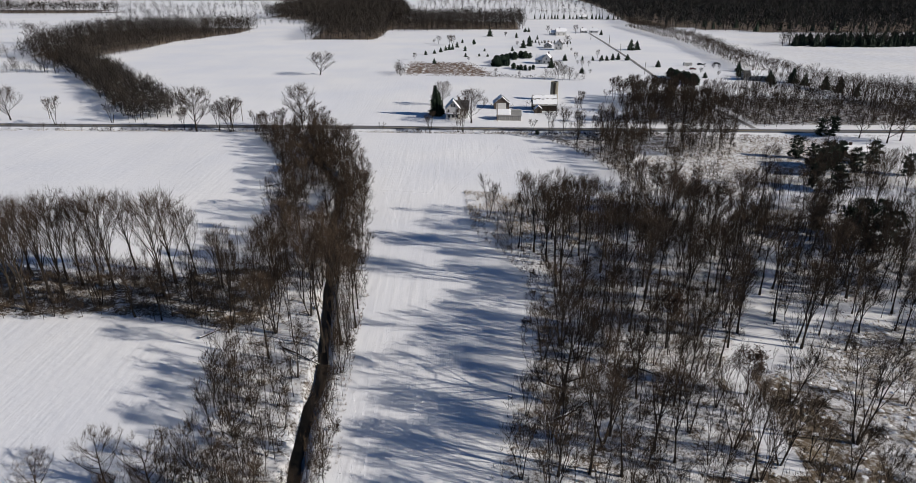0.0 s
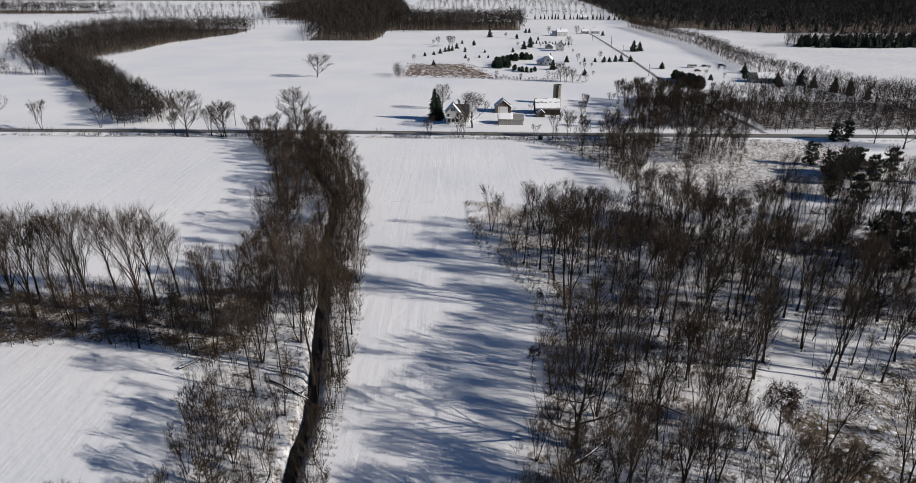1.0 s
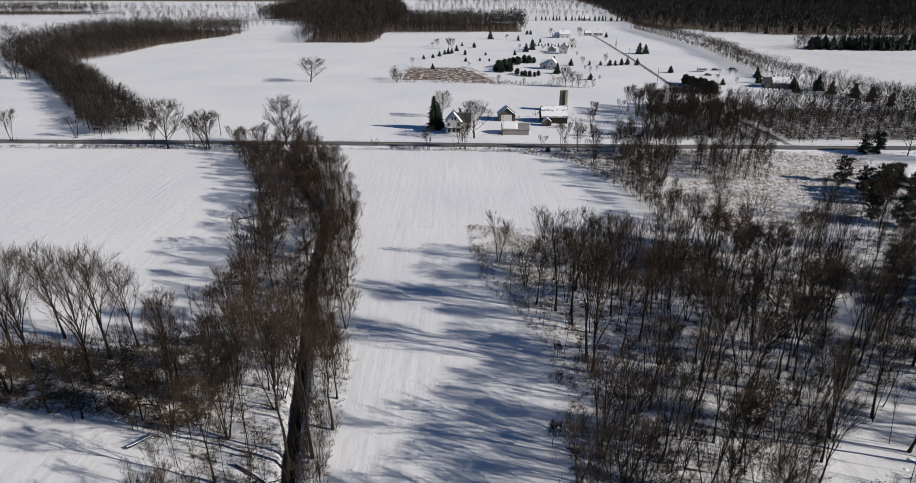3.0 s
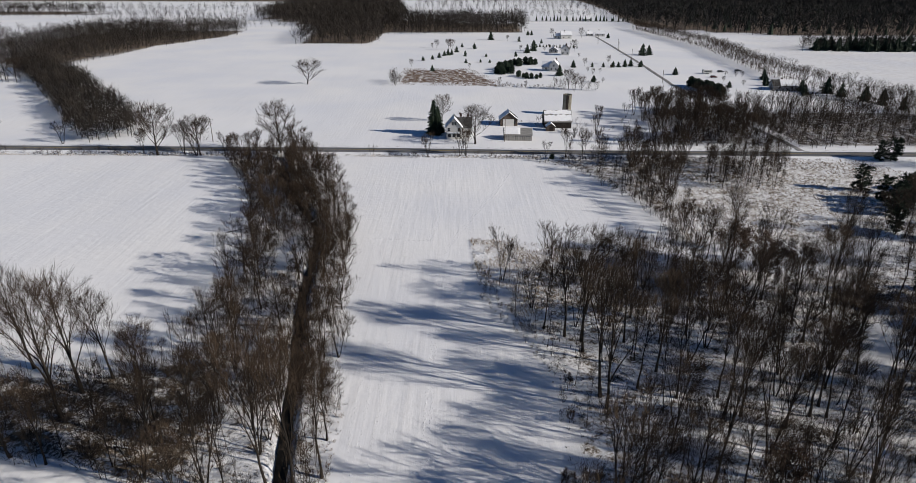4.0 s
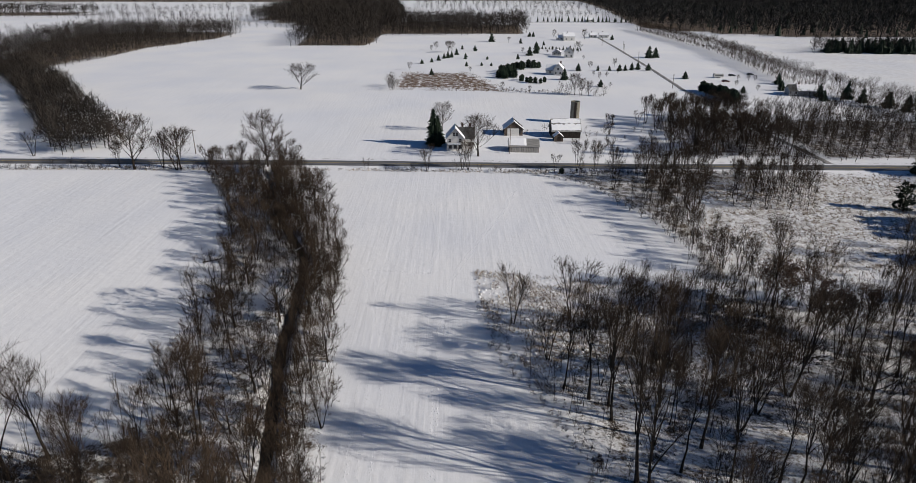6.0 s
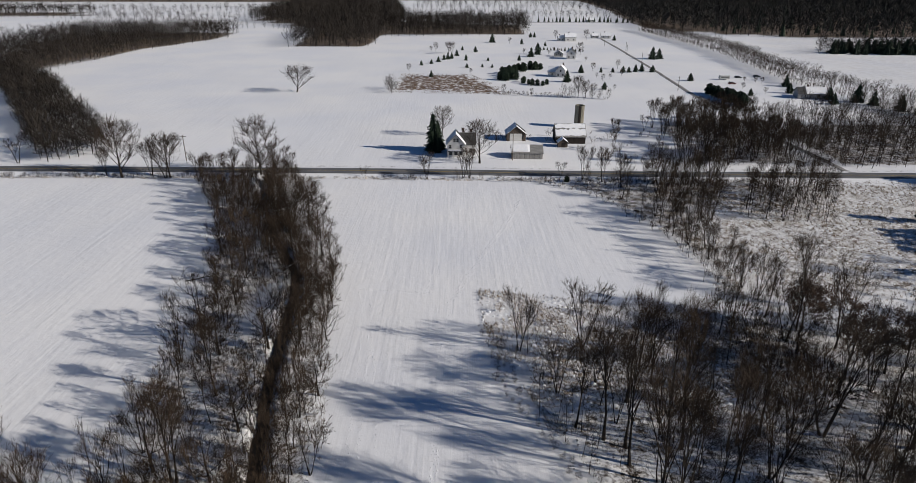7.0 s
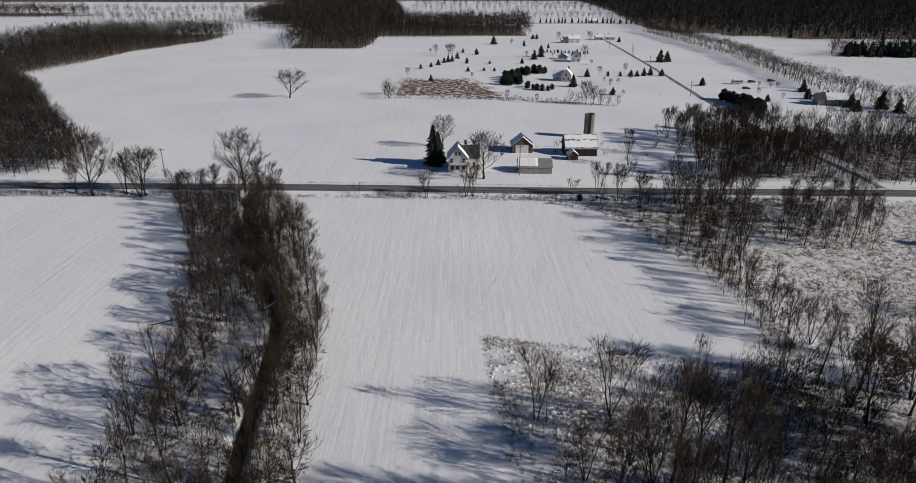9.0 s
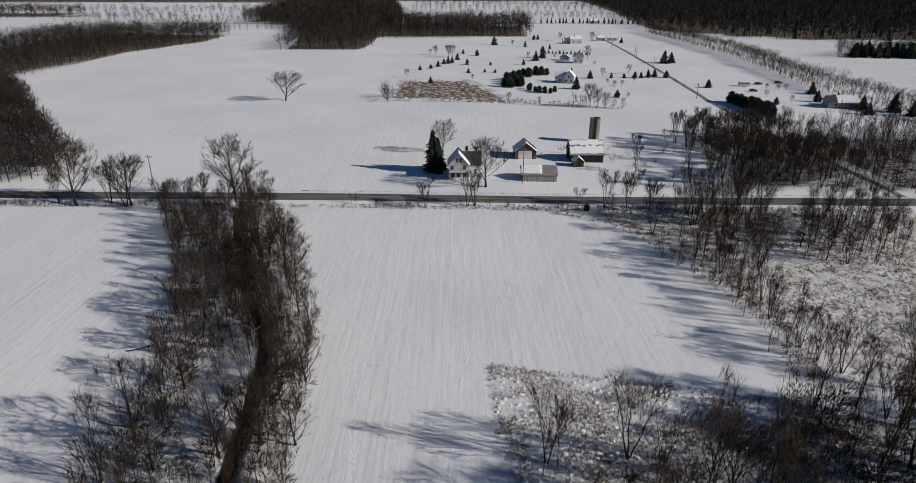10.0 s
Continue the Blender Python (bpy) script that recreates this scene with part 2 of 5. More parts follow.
WOOD = [(2, 40), (3, 62), (6, 78), (10, 92), (13, 107), (16, 128), (13, 144), (9, 156), (12, 172), (34, 176), (58, 180), (76, 172), (98, 184), (116, 196), (124, 176), (120, 132), (95, 117), (70, 114), (54, 102), (47, 90), (50, 40)]
PLOT = [(2, 190.5), (22, 185.5), (48, 180), (60, 176), (40, 150), (12, 144), (5, 164), (2.3, 178)]
MEADOW = [(56, 182), (60, 200), (58, 215), (66, 232), (86, 262), (92, 268), (150, 266), (150, 190), (112, 196), (90, 186)]
DARKFLOOR = [(36, 50), (40, 92), (50, 100), (62, 92), (66, 50)]
CLEARING = [(40, 40), (44, 88), (58, 96), (64, 104), (78, 112), (112, 116), (125, 40)]
STRIP = [(-140, 112), (-90, 109.5), (-73, 110.5), (-55, 108.5), (-43, 103), (-36, 110), (-40, 138), (-52, 136), (-64, 131), (-92, 134), (-140, 146)]
HEDGE = [(-42, 90), (-37, 79), (-44, 66), (-40, 40), (-16, 40), (-17.7, 69), (-19.6, 82), (-19.4, 99), (-19.2, 117), (-23.6, 155), (-26, 166), (-27.4, 185), (-30, 200), (-37, 223), (-46, 245), (-56, 270), (-88, 269), (-79, 254), (-68, 232), (-60, 212), (-53.5, 188), (-51.5, 172), (-52, 158), (-50, 143), (-40, 130), (-41, 103)]
BELT = [(21, 268), (38, 257), (46, 239), (52.6, 220), (55.5, 199), (52, 185), (60, 182), (63, 205), (62, 225), (70, 238), (96, 236), (100, 268)]
BELT_THIN = [(34, 267), (43, 252), (50, 240), (58, 248), (59, 268)]
BELT_CLOSE = [(53, 220), (55, 200), (54, 187), (60, 186), (61, 204), (60, 216), (66, 228), (72, 242), (84, 267), (61, 268), (59, 247), (51, 232)]
CLUMP = [(76, 235), (84, 231), (100, 230), (108, 244), (113, 260), (94, 262), (81, 246)]
THICKET = [(72, 286), (85, 300), (87, 318), (81, 345), (92, 356), (121, 362), (126, 322), (126, 286)]
THICKET_DARK = [(90, 350), (121, 364), (126, 338), (125, 316), (119, 297), (102, 286), (88, 286), (88, 300), (100, 318), (104, 332), (92, 338)]
THICKET_OPEN = [(54, 288), (60, 330), (68, 346), (81, 345), (86, 318), (84, 300), (70, 286)]
THICKET_EAST = [(133, 284), (131.5, 340), (150, 356), (196, 356), (235, 350), (260, 300), (250, 283)]
REEDS = [(-40, 434), (-38, 508), (7, 503), (18, 474), (30, 428)]
MOUND = (-41.3, 184)
WEST_WOOD = [(-275, 480), (-282, 522), (-276, 633), (-238, 765), (-248, 835), (-330, 850), (-420, 800), (-400, 640), (-345, 520)]
MIDDLE_WOOD = [(-155, 676), (-120, 670), (-85, 672), (-77, 700), (-79, 779), (0, 790), (79, 806), (84, 900), (88, 965), (-70, 1000), (-90, 1200), (-130, 1500), (-330, 1500), (-300, 1040), (-175, 870)]
EAST_FOREST = [(225, 880), (295, 795), (400, 745), (560, 760), (820, 900), (1500, 2300), (330, 2300), (270, 1300), (235, 1010)]
COPSE = [(300, 622), (372, 618), (520, 640), (520, 700), (330, 668)]
HORIZON_WOOD = [(-2600, 1900), (-900, 1620), (-420, 1640), (330, 1750), (1500, 2300), (1500, 2500), (-2600, 2500)]
NORTHWEST_WOOD = [(-1500, 1130), (-700, 1080), (-560, 1120), (-620, 1230), (-1500, 1330)]
WEST_HEDGE_BAND = [(-129, 290), (-149, 303), (-214, 392), (-267, 464), (-310, 512), (-290, 498), (-249, 448), (-196, 378), (-156, 323)]


def ground_z(x, y):
    x, y = np.asarray(x, float), np.asarray(y, float)
    z = 0.16 * np.sin(x * 0.045 + 1.0) * np.cos(y * 0.038) + 0.07 * np.sin(x * 0.13 + y * 0.09)
    road = line_distance(ROAD, x, y)
    keep = smooth(4.5, 12, road)
    z = z * keep + 0.22 * (1 - smooth(4.2, 8.5, road)) - 0.35 * smooth(4.5, 7, road) * (1 - smooth(7, 10, road))
    c = line_distance(CREEK, x, y)
    z = z - (1.5 + 0.16 * np.sin(y * 0.23) + 0.14 * np.sin(y * 0.61 + 1.3)) * (1 - smooth(0.6, 2.0, c)) * smooth(5, 8, road)
    z = z + (0.7 + 0.25 * np.sin(y * 1.1) * np.sin(x * 1.3 + y * 0.4)) * np.exp(-((x - MOUND[0]) / 3.2) ** 2 - ((y - MOUND[1]) / 9.0) ** 2)
    woods = smooth(-2, 3, edge_distance(WOOD, x, y)) + smooth(-2, 3, edge_distance(HEDGE, x, y)) + smooth(-2, 3, edge_distance(STRIP, x, y))
    z = z + 0.14 * np.clip(woods, 0, 1) * np.sin(x * 0.9 + 2 * np.sin(y * 0.31)) * np.sin(y * 0.8 + 1.5 * np.sin(x * 0.27))
    return z


def bisect(a, v):
    lo, hi = 0, len(a)
    while lo < hi:
        m = (lo + hi) // 2
        lo, hi = (lo, m) if v < a[m] else (m + 1, hi)
    return lo


def spaced(a, b, step, grow, end):
    v = list(np.arange(a, b + step, step))
    s = step
    hi = []
    p = v[-1]
    while p < end:
        s *= grow
        p += s
        hi.append(p)
    return v, hi


xs, up = spaced(-110, 125, 1.3, 1.1, 6000)
xs = [-(u - 15) for u in up[::-1]] + [v for v in xs if v < -70 or v > -16] + list(np.arange(-70, -16, 0.55)) + up
xs.sort()
ys, up = spaced(45, 292, 1.2, 1.07, 7000)
ys = [-6000, -2500, -900, -300, -100, -20, 10, 25, 35, 41] + ys + up
gx, gy = np.meshgrid(np.array(xs), np.array(ys))
gv = np.stack([gx, gy, ground_z(gx, gy)], -1).reshape(-1, 3)
nx = len(xs)
ZS = gv[:, 2].reshape(gx.shape)


def gz(x, y):
    """The height of the built ground."""
    i = min(max(bisect(xs, x) - 1, 0), nx - 2)
    j = min(max(bisect(ys, y) - 1, 0), len(ys) - 2)
    u, v = (x - xs[i]) / (xs[i + 1] - xs[i]), (y - ys[j]) / (ys[j + 1] - ys[j])
    return float((ZS[j, i] * (1 - u) + ZS[j, i + 1] * u) * (1 - v) + (ZS[j + 1, i] * (1 - u) + ZS[j + 1, i + 1] * u) * v)


ii = (np.arange(len(ys) - 1)[:, None] * nx + np.arange(nx - 1)[None, :]).ravel()
gf = np.concatenate([np.stack([ii, ii + 1, ii + nx + 1], 1), np.stack([ii, ii + nx + 1, ii + nx], 1)])
gm = mesh_of("ground", gv, gf, GROUND, True)
litter_shade = np.zeros(gx.shape)
# East thicket level is raised: dead-growth colour also stands for tree shadows there.
for poly, level, soft in ((WOOD, 0.72, 3), (STRIP, 0.86, 3), (HEDGE, 0.7, 2), (DARKFLOOR, 0.88, 6), (PLOT, 0.46, 1.2), (MEADOW, 0.70, 5), (CLEARING, 0.74, 6), (BELT, 0.78, 3), (THICKET, 0.76, 4), (THICKET_EAST, 0.82, 4)):
    litter_shade = np.maximum(litter_shade, level * smooth(-soft * 0.3, soft, edge_distance(poly, gx, gy)))
# Full dead-growth colour under far woods also paints the shade on their snow.
for poly in (WEST_WOOD, MIDDLE_WOOD, EAST_FOREST, COPSE, HORIZON_WOOD, NORTHWEST_WOOD, WEST_HEDGE_BAND):
    litter_shade = np.maximum(litter_shade, smooth(-5, 9, edge_distance(poly, gx, gy)))
rd = line_distance(ROAD, gx, gy)
litter_shade = np.maximum(litter_shade, 0.66 * smooth(4.0, 5.5, rd) * (1 - smooth(7, 10, rd)) * (np.abs(gx + 20) < 330))
litter_shade = np.maximum(litter_shade, 0.5 * np.exp(-((gx - 62) / 14) ** 2 - ((gy - 335) / 9) ** 2))
LANE = [(46, 70), (47.6, 92), (52, 98), (56.5, 103.5), (60, 113), (69.8, 132.4), (84, 150)]
litter_shade *= 0.25 + 0.75 * smooth(1.2, 2.4, line_distance(LANE, gx, gy))
litter_shade *= 1 - 0.85 * np.exp(-((gx - MOUND[0]) / 2.6) ** 2 - ((gy - MOUND[1]) / 8.0) ** 2)
reed = smooth(-2, 5, edge_distance(REEDS, gx, gy))
grass = np.zeros(gx.shape)
EAST_FIELD = [(240, 400), (262, 640), (300, 770), (600, 730), (900, 400)]
for poly, level, soft in ((PLOT, 0.5, 0.8), (MEADOW, 0.66, 6), (CLEARING, 0.7, 8), (BELT, 0.5, 4), (EAST_FIELD, 0.3, 30), (STRIP, 0.4, 4), (HEDGE, 0.25, 3), (WOOD, 0.25, 4)):
    grass = np.maximum(grass, level * smooth(-soft * 0.3, soft, edge_distance(poly, gx, gy)))
grass *= smooth(1.2, 2.6, line_distance(LANE, gx, gy))
for key, values in (("litter_shade", litter_shade), ("reed", reed), ("grass", grass)):
    gm.attributes.new(key, "FLOAT", "POINT").data.foreach_set("value", values.ravel().astype(np.float32))
tagged(new("ground", gm), "snow-covered farm fields with dead growth under the woods", "snowy ground", kind="structure")


def ribbon(name, line, half, z, material, label, category, step=4.0, wobble=0.0, offset=0.0, depth=0.5):
    pts = []
    for (x0, y0), (x1, y1) in zip(line, line[1:]):
        n = max(1, int(math.hypot(x1 - x0, y1 - y0) / step))
        pts += [Vector((x0 + (x1 - x0) * k / n, y0 + (y1 - y0) * k / n, 0)) for k in range(n)]
    pts.append(Vector((*line[-1], 0)))
    bm = bmesh.new()
    rows = []
    for i, p in enumerate(pts):
        d = (pts[min(i + 1, len(pts) - 1)] - pts[max(i - 1, 0)]).normalized()
        s = Vector((d.y, -d.x, 0))
        w = wobble * (noise.noise(p * 0.21) + 0.6 * noise.noise(p * 0.9))
        h = z(p.x, p.y) if callable(z) else z
        row = [p - s * (half + w - offset), p + s * (half - w + offset)]
        rows.append([bm.verts.new((q.x, q.y, hh)) for q, hh in ((row[0], h - depth), (row[0], h), ((row[0] + row[1]) / 2, h + 0.03 * half), (row[1], h), (row[1], h - depth))])
    for a, b in zip(rows, rows[1:]):
        for k in range(4):
            bm.faces.new((a[k], a[k + 1], b[k + 1], b[k]))
    bmesh.ops.recalc_face_normals(bm, faces=bm.faces)
    me = bpy.data.meshes.new(name)
    bm.to_mesh(me)
    bm.free()
    me.materials.append(material)
    return tagged(new(name, me), label, category, kind="structure")


ribbon("road", ROAD, 3.1, 0.30, ASPHALT, "wet grey asphalt country road between snowy verges", "road", wobble=0.25)
ribbon("road_line", ROAD, 0.12, 0.40, YELLOW, "faded yellow line along the middle of the road", "road marking", depth=0.02)
ribbon("side_road", SIDE_ROAD[:6], 1.15, lambda x, y: gz(x, y) + 0.12, GRAVEL, "narrow bare side road across the snow", "road", wobble=0.3)
ribbon("far_road", [(-420, 990), (60, 992), (240, 985), (700, 960)], 2.0, lambda x, y: gz(x, y) + 0.15, GRAVEL, "far road across the fields", "road")
ribbon("water", CREEK, 0.9, -0.95, WATER, "dark open water of the narrow creek", "creek", wobble=0.9, depth=0.05)

# ---- trees ----
def bend(rng, d, amount):
    return (d + Vector((rng.gauss(0, 1), rng.gauss(0, 1), rng.gauss(0, 1))) * amount).normalized()


def stem(rng, p, d, length, r0, r1, n, wander, lift):
    pts, step = [p.copy()], length / n
    for _ in range(n):
        d = bend(rng, d + Vector((0, 0, lift)), wander)
        pts.append(pts[-1] + d * step)
    return pts, [r0 + (r1 - r0) * (i / n) for i in range(n + 1)]


def along(pts, k):
    f = k * (len(pts) - 1)
    i = min(int(f), len(pts) - 2)
    return pts[i].lerp(pts[i + 1], f - i), (pts[i + 1] - pts[i]).normalized()


def side_way(rng, d, angle):
    s = d.cross(Vector((rng.gauss(0, 1), rng.gauss(0, 1), rng.gauss(0, 1)))).normalized()
    return (d * math.cos(angle) + s * math.sin(angle)).normalized()


def bowed(p, q, out, n):
    """A path from p to q that first follows the way out, then bends."""
    c = p + out
    return [p * ((1 - k) ** 2) + c * (2 * k * (1 - k)) + q * (k * k) for k in (i / n for i in range(n + 1))]


def crown_width(t, low, peak):
    """Relative half width of a rounded crown at the height t, both from 0 to 1."""
    u = min(max((t - low) / (1.02 - low), 0.0), 1.0)
    return max(math.sin(math.pi * u ** peak), 0.0) ** 0.55


def sprays(rng, crown, pts, count, length, thick, sub, spread=0.75):
    """Fine twigs that fan out from a shoot, with finer ones on them."""
    for _ in range(count):
        p, d = along(pts, 1 - 0.75 * rng.random() ** 1.3)
        w = (side_way(rng, d, rng.uniform(0.2, spread)) + Vector((0, 0, 0.34))).normalized()
        ln = length * rng.uniform(0.55, 1.2)
        q = p + w * ln
        crown.blade(p, q, thick)
        for _ in range(sub):
            a = p.lerp(q, rng.uniform(0.15, 0.8))
            v = (side_way(rng, w, rng.uniform(0.2, 0.7)) + Vector((0, 0, 0.28))).normalized()
            crown.blade(a, a + v * ln * rng.uniform(0.55, 1.05), thick * 0.75)


def bare_tree(seed, height, bole, spread, limbs, girth, shoots=6, twigs=5, sub=2, stems=1, peak=1.25, thick=0.016, vase=0.55, rise=0.32, cheap=False):
    """Returns trunk and crown as triangle soups: stems, bowed limbs and shoots that fill a rounded crown."""
    rng = random.Random(seed)
    wood, crown = Soup(), Soup()
    for s in range(stems):
        base, lean, h = Vector((0, 0, -0.3)), Vector((rng.gauss(0, 0.05), rng.gauss(0, 0.05), 1)), height * 0.97
        g, room = girth, spread * height
        if stems > 1:
            a = 6.283 * (s + rng.random() * 0.6) / stems
            t = spread * rng.uniform(0.5, 1.0)
            lean = Vector((math.cos(a) * t, math.sin(a) * t, 1))
            base = Vector((math.cos(a) * girth * 0.8, math.sin(a) * girth * 0.8, -0.3))
            h = height * (0.97 if s == 0 else rng.uniform(0.74, 0.95))
            g, room = girth / math.sqrt(stems) * rng.uniform(0.85, 1.15), spread * height * 0.62
        top = base + lean * (h * 0.93)
        sway = Vector((rng.gauss(0, 0.016), rng.gauss(0, 0.016), 0)) * height
        pts = bowed(base, top, (top - base) * 0.5 + sway, 4 if cheap else 7)
        if not cheap:
            pts = [pts[0]] + [p + Vector((rng.gauss(0, 1), rng.gauss(0, 1), 0)) * height * 0.0035 for p in pts[1:]]
        n = len(pts) - 1
        rad = [g * (1 - 0.92 * (k / n) ** 0.8) for k in range(n + 1)]
        rad[0] *= 1.35
        wood.tube(pts, rad, 3 if cheap else 6)
        turn = rng.uniform(0, 6.283)
        for i in range(limbs):
            k = bole + (0.86 - bole) * ((i + rng.random() * 0.7) / limbs) ** 0.9
            p, d = along(pts, k)
            turn += 2.4 + rng.uniform(-0.5, 0.5)
            t = min(k + (1 - k) * rng.uniform(rise, rise + 0.4) + 0.05, 0.97)
            out = Vector((math.cos(turn), math.sin(turn), 0))
            r = room * crown_width(t, bole * 0.75, peak) * rng.uniform(0.6, 1.0)
            axis = along(pts, min(t / 0.96, 1.0))[0]
            end = Vector((axis.x, axis.y, t * h)) + out * r
            lift = (end.z - p.z)
            lp = bowed(p, end, out * r * vase + Vector((0, 0, lift * (1 - vase) * 0.8)), 2 if cheap else 4)
            r0 = max(g * (1 - 0.92 * k ** 0.8) * 0.62, thick * 1.4)
            if cheap:
                crown.spike(lp[0], lp[1].lerp(lp[2], 0.6), max(r0, thick))
                crown.blade(lp[1], lp[2], thick * 1.2)
            else:
                lp = [lp[0]] + [q + Vector((rng.gauss(0, 1), rng.gauss(0, 1), rng.gauss(0, 1))) * height * 0.007 for q in lp[1:]]
                m = len(lp) - 1
                wood.tube(lp, [r0 * (1 - 0.8 * q / m) for q in range(m + 1)], 4)
            for _ in range(shoots):
                f = rng.uniform(0.2, 0.95)
                a0, e = along(lp, f)
                b = turn + rng.gauss(0, 0.75)
                tt = min(max(a0.z / h + (1 - a0.z / h) * rng.uniform(0.08, 0.35 + 0.8 * rise), 0.1), 1.0)
                rr = room * crown_width(tt, bole * 0.75, peak) * rng.uniform(0.55, 1.06)
                ax = along(pts, min(tt / 0.96, 1.0))[0]
                q = Vector((ax.x + math.cos(b) * rr, ax.y + math.sin(b) * rr, tt * h))
                way = q - a0
                reach = min(way.length, height * rng.uniform(0.14, 0.26))
                way.normalize()
                mid = a0 + (way * 0.7 + e * 0.4 + Vector((rng.gauss(0, 0.15), rng.gauss(0, 0.15), 0.0))).normalized() * reach * 0.5
                tip = mid + (way + Vector((0, 0, 0.22))).normalized() * reach * 0.55
                if cheap:
                    crown.blade(a0, tip, thick * 1.2)
                else:
                    crown.spike(a0, a0.lerp(mid, 1.12), max(r0 * 0.35, thick * 1.3))
                    crown.spike(mid, tip, thick * 1.25)
                sprays(rng, crown, [a0, mid, tip], twigs, height * 0.085, thick, sub)
        sprays(rng, crown, pts[-3:], 6 if cheap else 16, height * 0.09, thick, sub, 0.7)
    wv, wf = wood.arrays()
    cv, cf = crown.arrays()
    squeeze = np.array([1, 1, height / max(wv[:, 2].max(), cv[:, 2].max())])
    return (wv * squeeze, wf), (cv * squeeze, cf)


def brush(seed, height, width, stems, thick=0.014):
    """Returns one soup for each stem."""
    rng = random.Random(seed)
    out = []
    for k in range(stems):
        s = Soup()
        a, r = 6.283 * (k + rng.random()) / stems, width * math.sqrt(rng.random()) * 0.3
        p = Vector((math.cos(a) * r, math.sin(a) * r, -0.15))
        w, h = width * rng.uniform(0.25, 0.5), height * rng.uniform(0.6, 0.95)
        pts = bowed(p, Vector((math.cos(a) * w, math.sin(a) * w, h)), Vector((rng.gauss(0, 0.2), rng.gauss(0, 0.2), h * 0.6)), 3)
        s.tube(pts, [0.035, 0.026, 0.018, 0.01], 3)
        for _ in range(6):
            q, d = along(pts, rng.uniform(0.2, 1.0))
            v = (side_way(rng, d, rng.uniform(0.3, 0.9)) + Vector((0, 0, 0.15))).normalized()
            tip = q + v * height * rng.uniform(0.2, 0.36)
            s.spike(q, tip, thick * 1.2)
            sprays(rng, s, [q, tip], 5, height * 0.19, thick, 1, 0.9)
        out.append(s.arrays())
    return tuple(out)


def merged(soups):
    n, vs, fs = 0, [], []
    for v, f in soups:
        vs.append(v)
        fs.append(f + n)
        n += len(v)
    return np.concatenate(vs), np.concatenate(fs)


def conifer(seed, height, width, whorls, rim=16, droop=0.35, bare=0.04, dome=False):
    """Trunk, and ragged skirts of needles stacked up the stem."""
    rng = random.Random(seed)
    wood, green = Soup(), Soup()
    pts, rad = stem(rng, Vector((0, 0, -0.2)), Vector((0, 0, 1)), height * 0.98, height * 0.018 + 0.05, 0.02, 6, 0.012, 0.05)
    wood.tube(pts, rad, 6)
    for i in range(whorls):
        k = bare + (0.98 - bare) * i / whorls
        p, _ = along(pts, k)
        reach = width * 0.5 * (1 - k) ** 0.72 * rng.uniform(0.82, 1.1) + 0.12
        if dome:
            reach = width * 0.5 * max(math.sin(math.pi * (0.2 + 0.78 * k)), 0.05) ** 0.6 * rng.uniform(0.8, 1.12)
        up = height * (1.5 / whorls) * rng.uniform(0.8, 1.2)
        base = len(green.v)
        green.v.append(p + Vector((0, 0, up)))
        lobe = rng.uniform(0, 6.283)
        for j in range(rim):
            a = 2 * math.pi * (j + rng.uniform(-0.25, 0.25)) / rim
            r = reach * (1.12 if j % 2 else 0.55) * rng.uniform(0.65, 1.2) * (1 + 0.15 * math.sin(3 * a + lobe))
            green.v.append(p + Vector((math.cos(a) * r, math.sin(a) * r, -droop * r * rng.uniform(0.5, 1.2))))
        green.f += [(base, base + 1 + j, base + 1 + (j + 1) % rim) for j in range(rim)]
        for j in range(rim // 2):
            a = rng.uniform(0, 6.283)
            d = Vector((math.cos(a), math.sin(a), rng.uniform(-0.3, 0.25)))
            q = p + d * reach * 0.6 + Vector((0, 0, up * rng.uniform(0, 0.5)))
            green.spike(q, q + d * reach * rng.uniform(0.35, 0.6), reach * 0.09 + 0.03)
    return wood.arrays(), green.arrays()


def pine_tree(seed, height, width):
    """Trunk with level limbs that carry tufts of needles; an uneven rounded top."""
    rng = random.Random(seed)
    wood, green = Soup(), Soup()
    pts, rad = stem(rng, Vector((0, 0, -0.2)), Vector((0, 0, 1)), height * 0.95, height * 0.018 + 0.06, 0.04, 6, 0.03, 0.05)
    wood.tube(pts, rad, 6)
    for i in range(58):
        k = 0.06 + 0.92 * i / 58
        p, _ = along(pts, k)
        a = rng.uniform(0, 6.283)
        reach = width * 0.5 * max(math.sin(math.pi * (0.2 + 0.74 * k)), 0.1) ** 0.6 * rng.uniform(0.55, 1.15)
        d = Vector((math.cos(a), math.sin(a), rng.uniform(-0.1, 0.35))).normalized()
        lp, lr = stem(rng, p, d, reach, 0.06, 0.02, 3, 0.1, 0.04)
        wood.tube(lp, lr, 3)
        for _ in range(4):
            c, e = along(lp, rng.uniform(0.25, 1.0))
            c = c + Vector((rng.gauss(0, 0.25), rng.gauss(0, 0.25), rng.gauss(0.1, 0.15)))
            for _ in range(13):
                w = (e * 0.5 + Vector((rng.gauss(0, 0.8), rng.gauss(0, 0.8), rng.gauss(0.15, 0.45)))).normalized()
                green.blade(c, c + w * rng.uniform(0.6, 1.3), 0.16)
    return wood.arrays(), green.arrays()


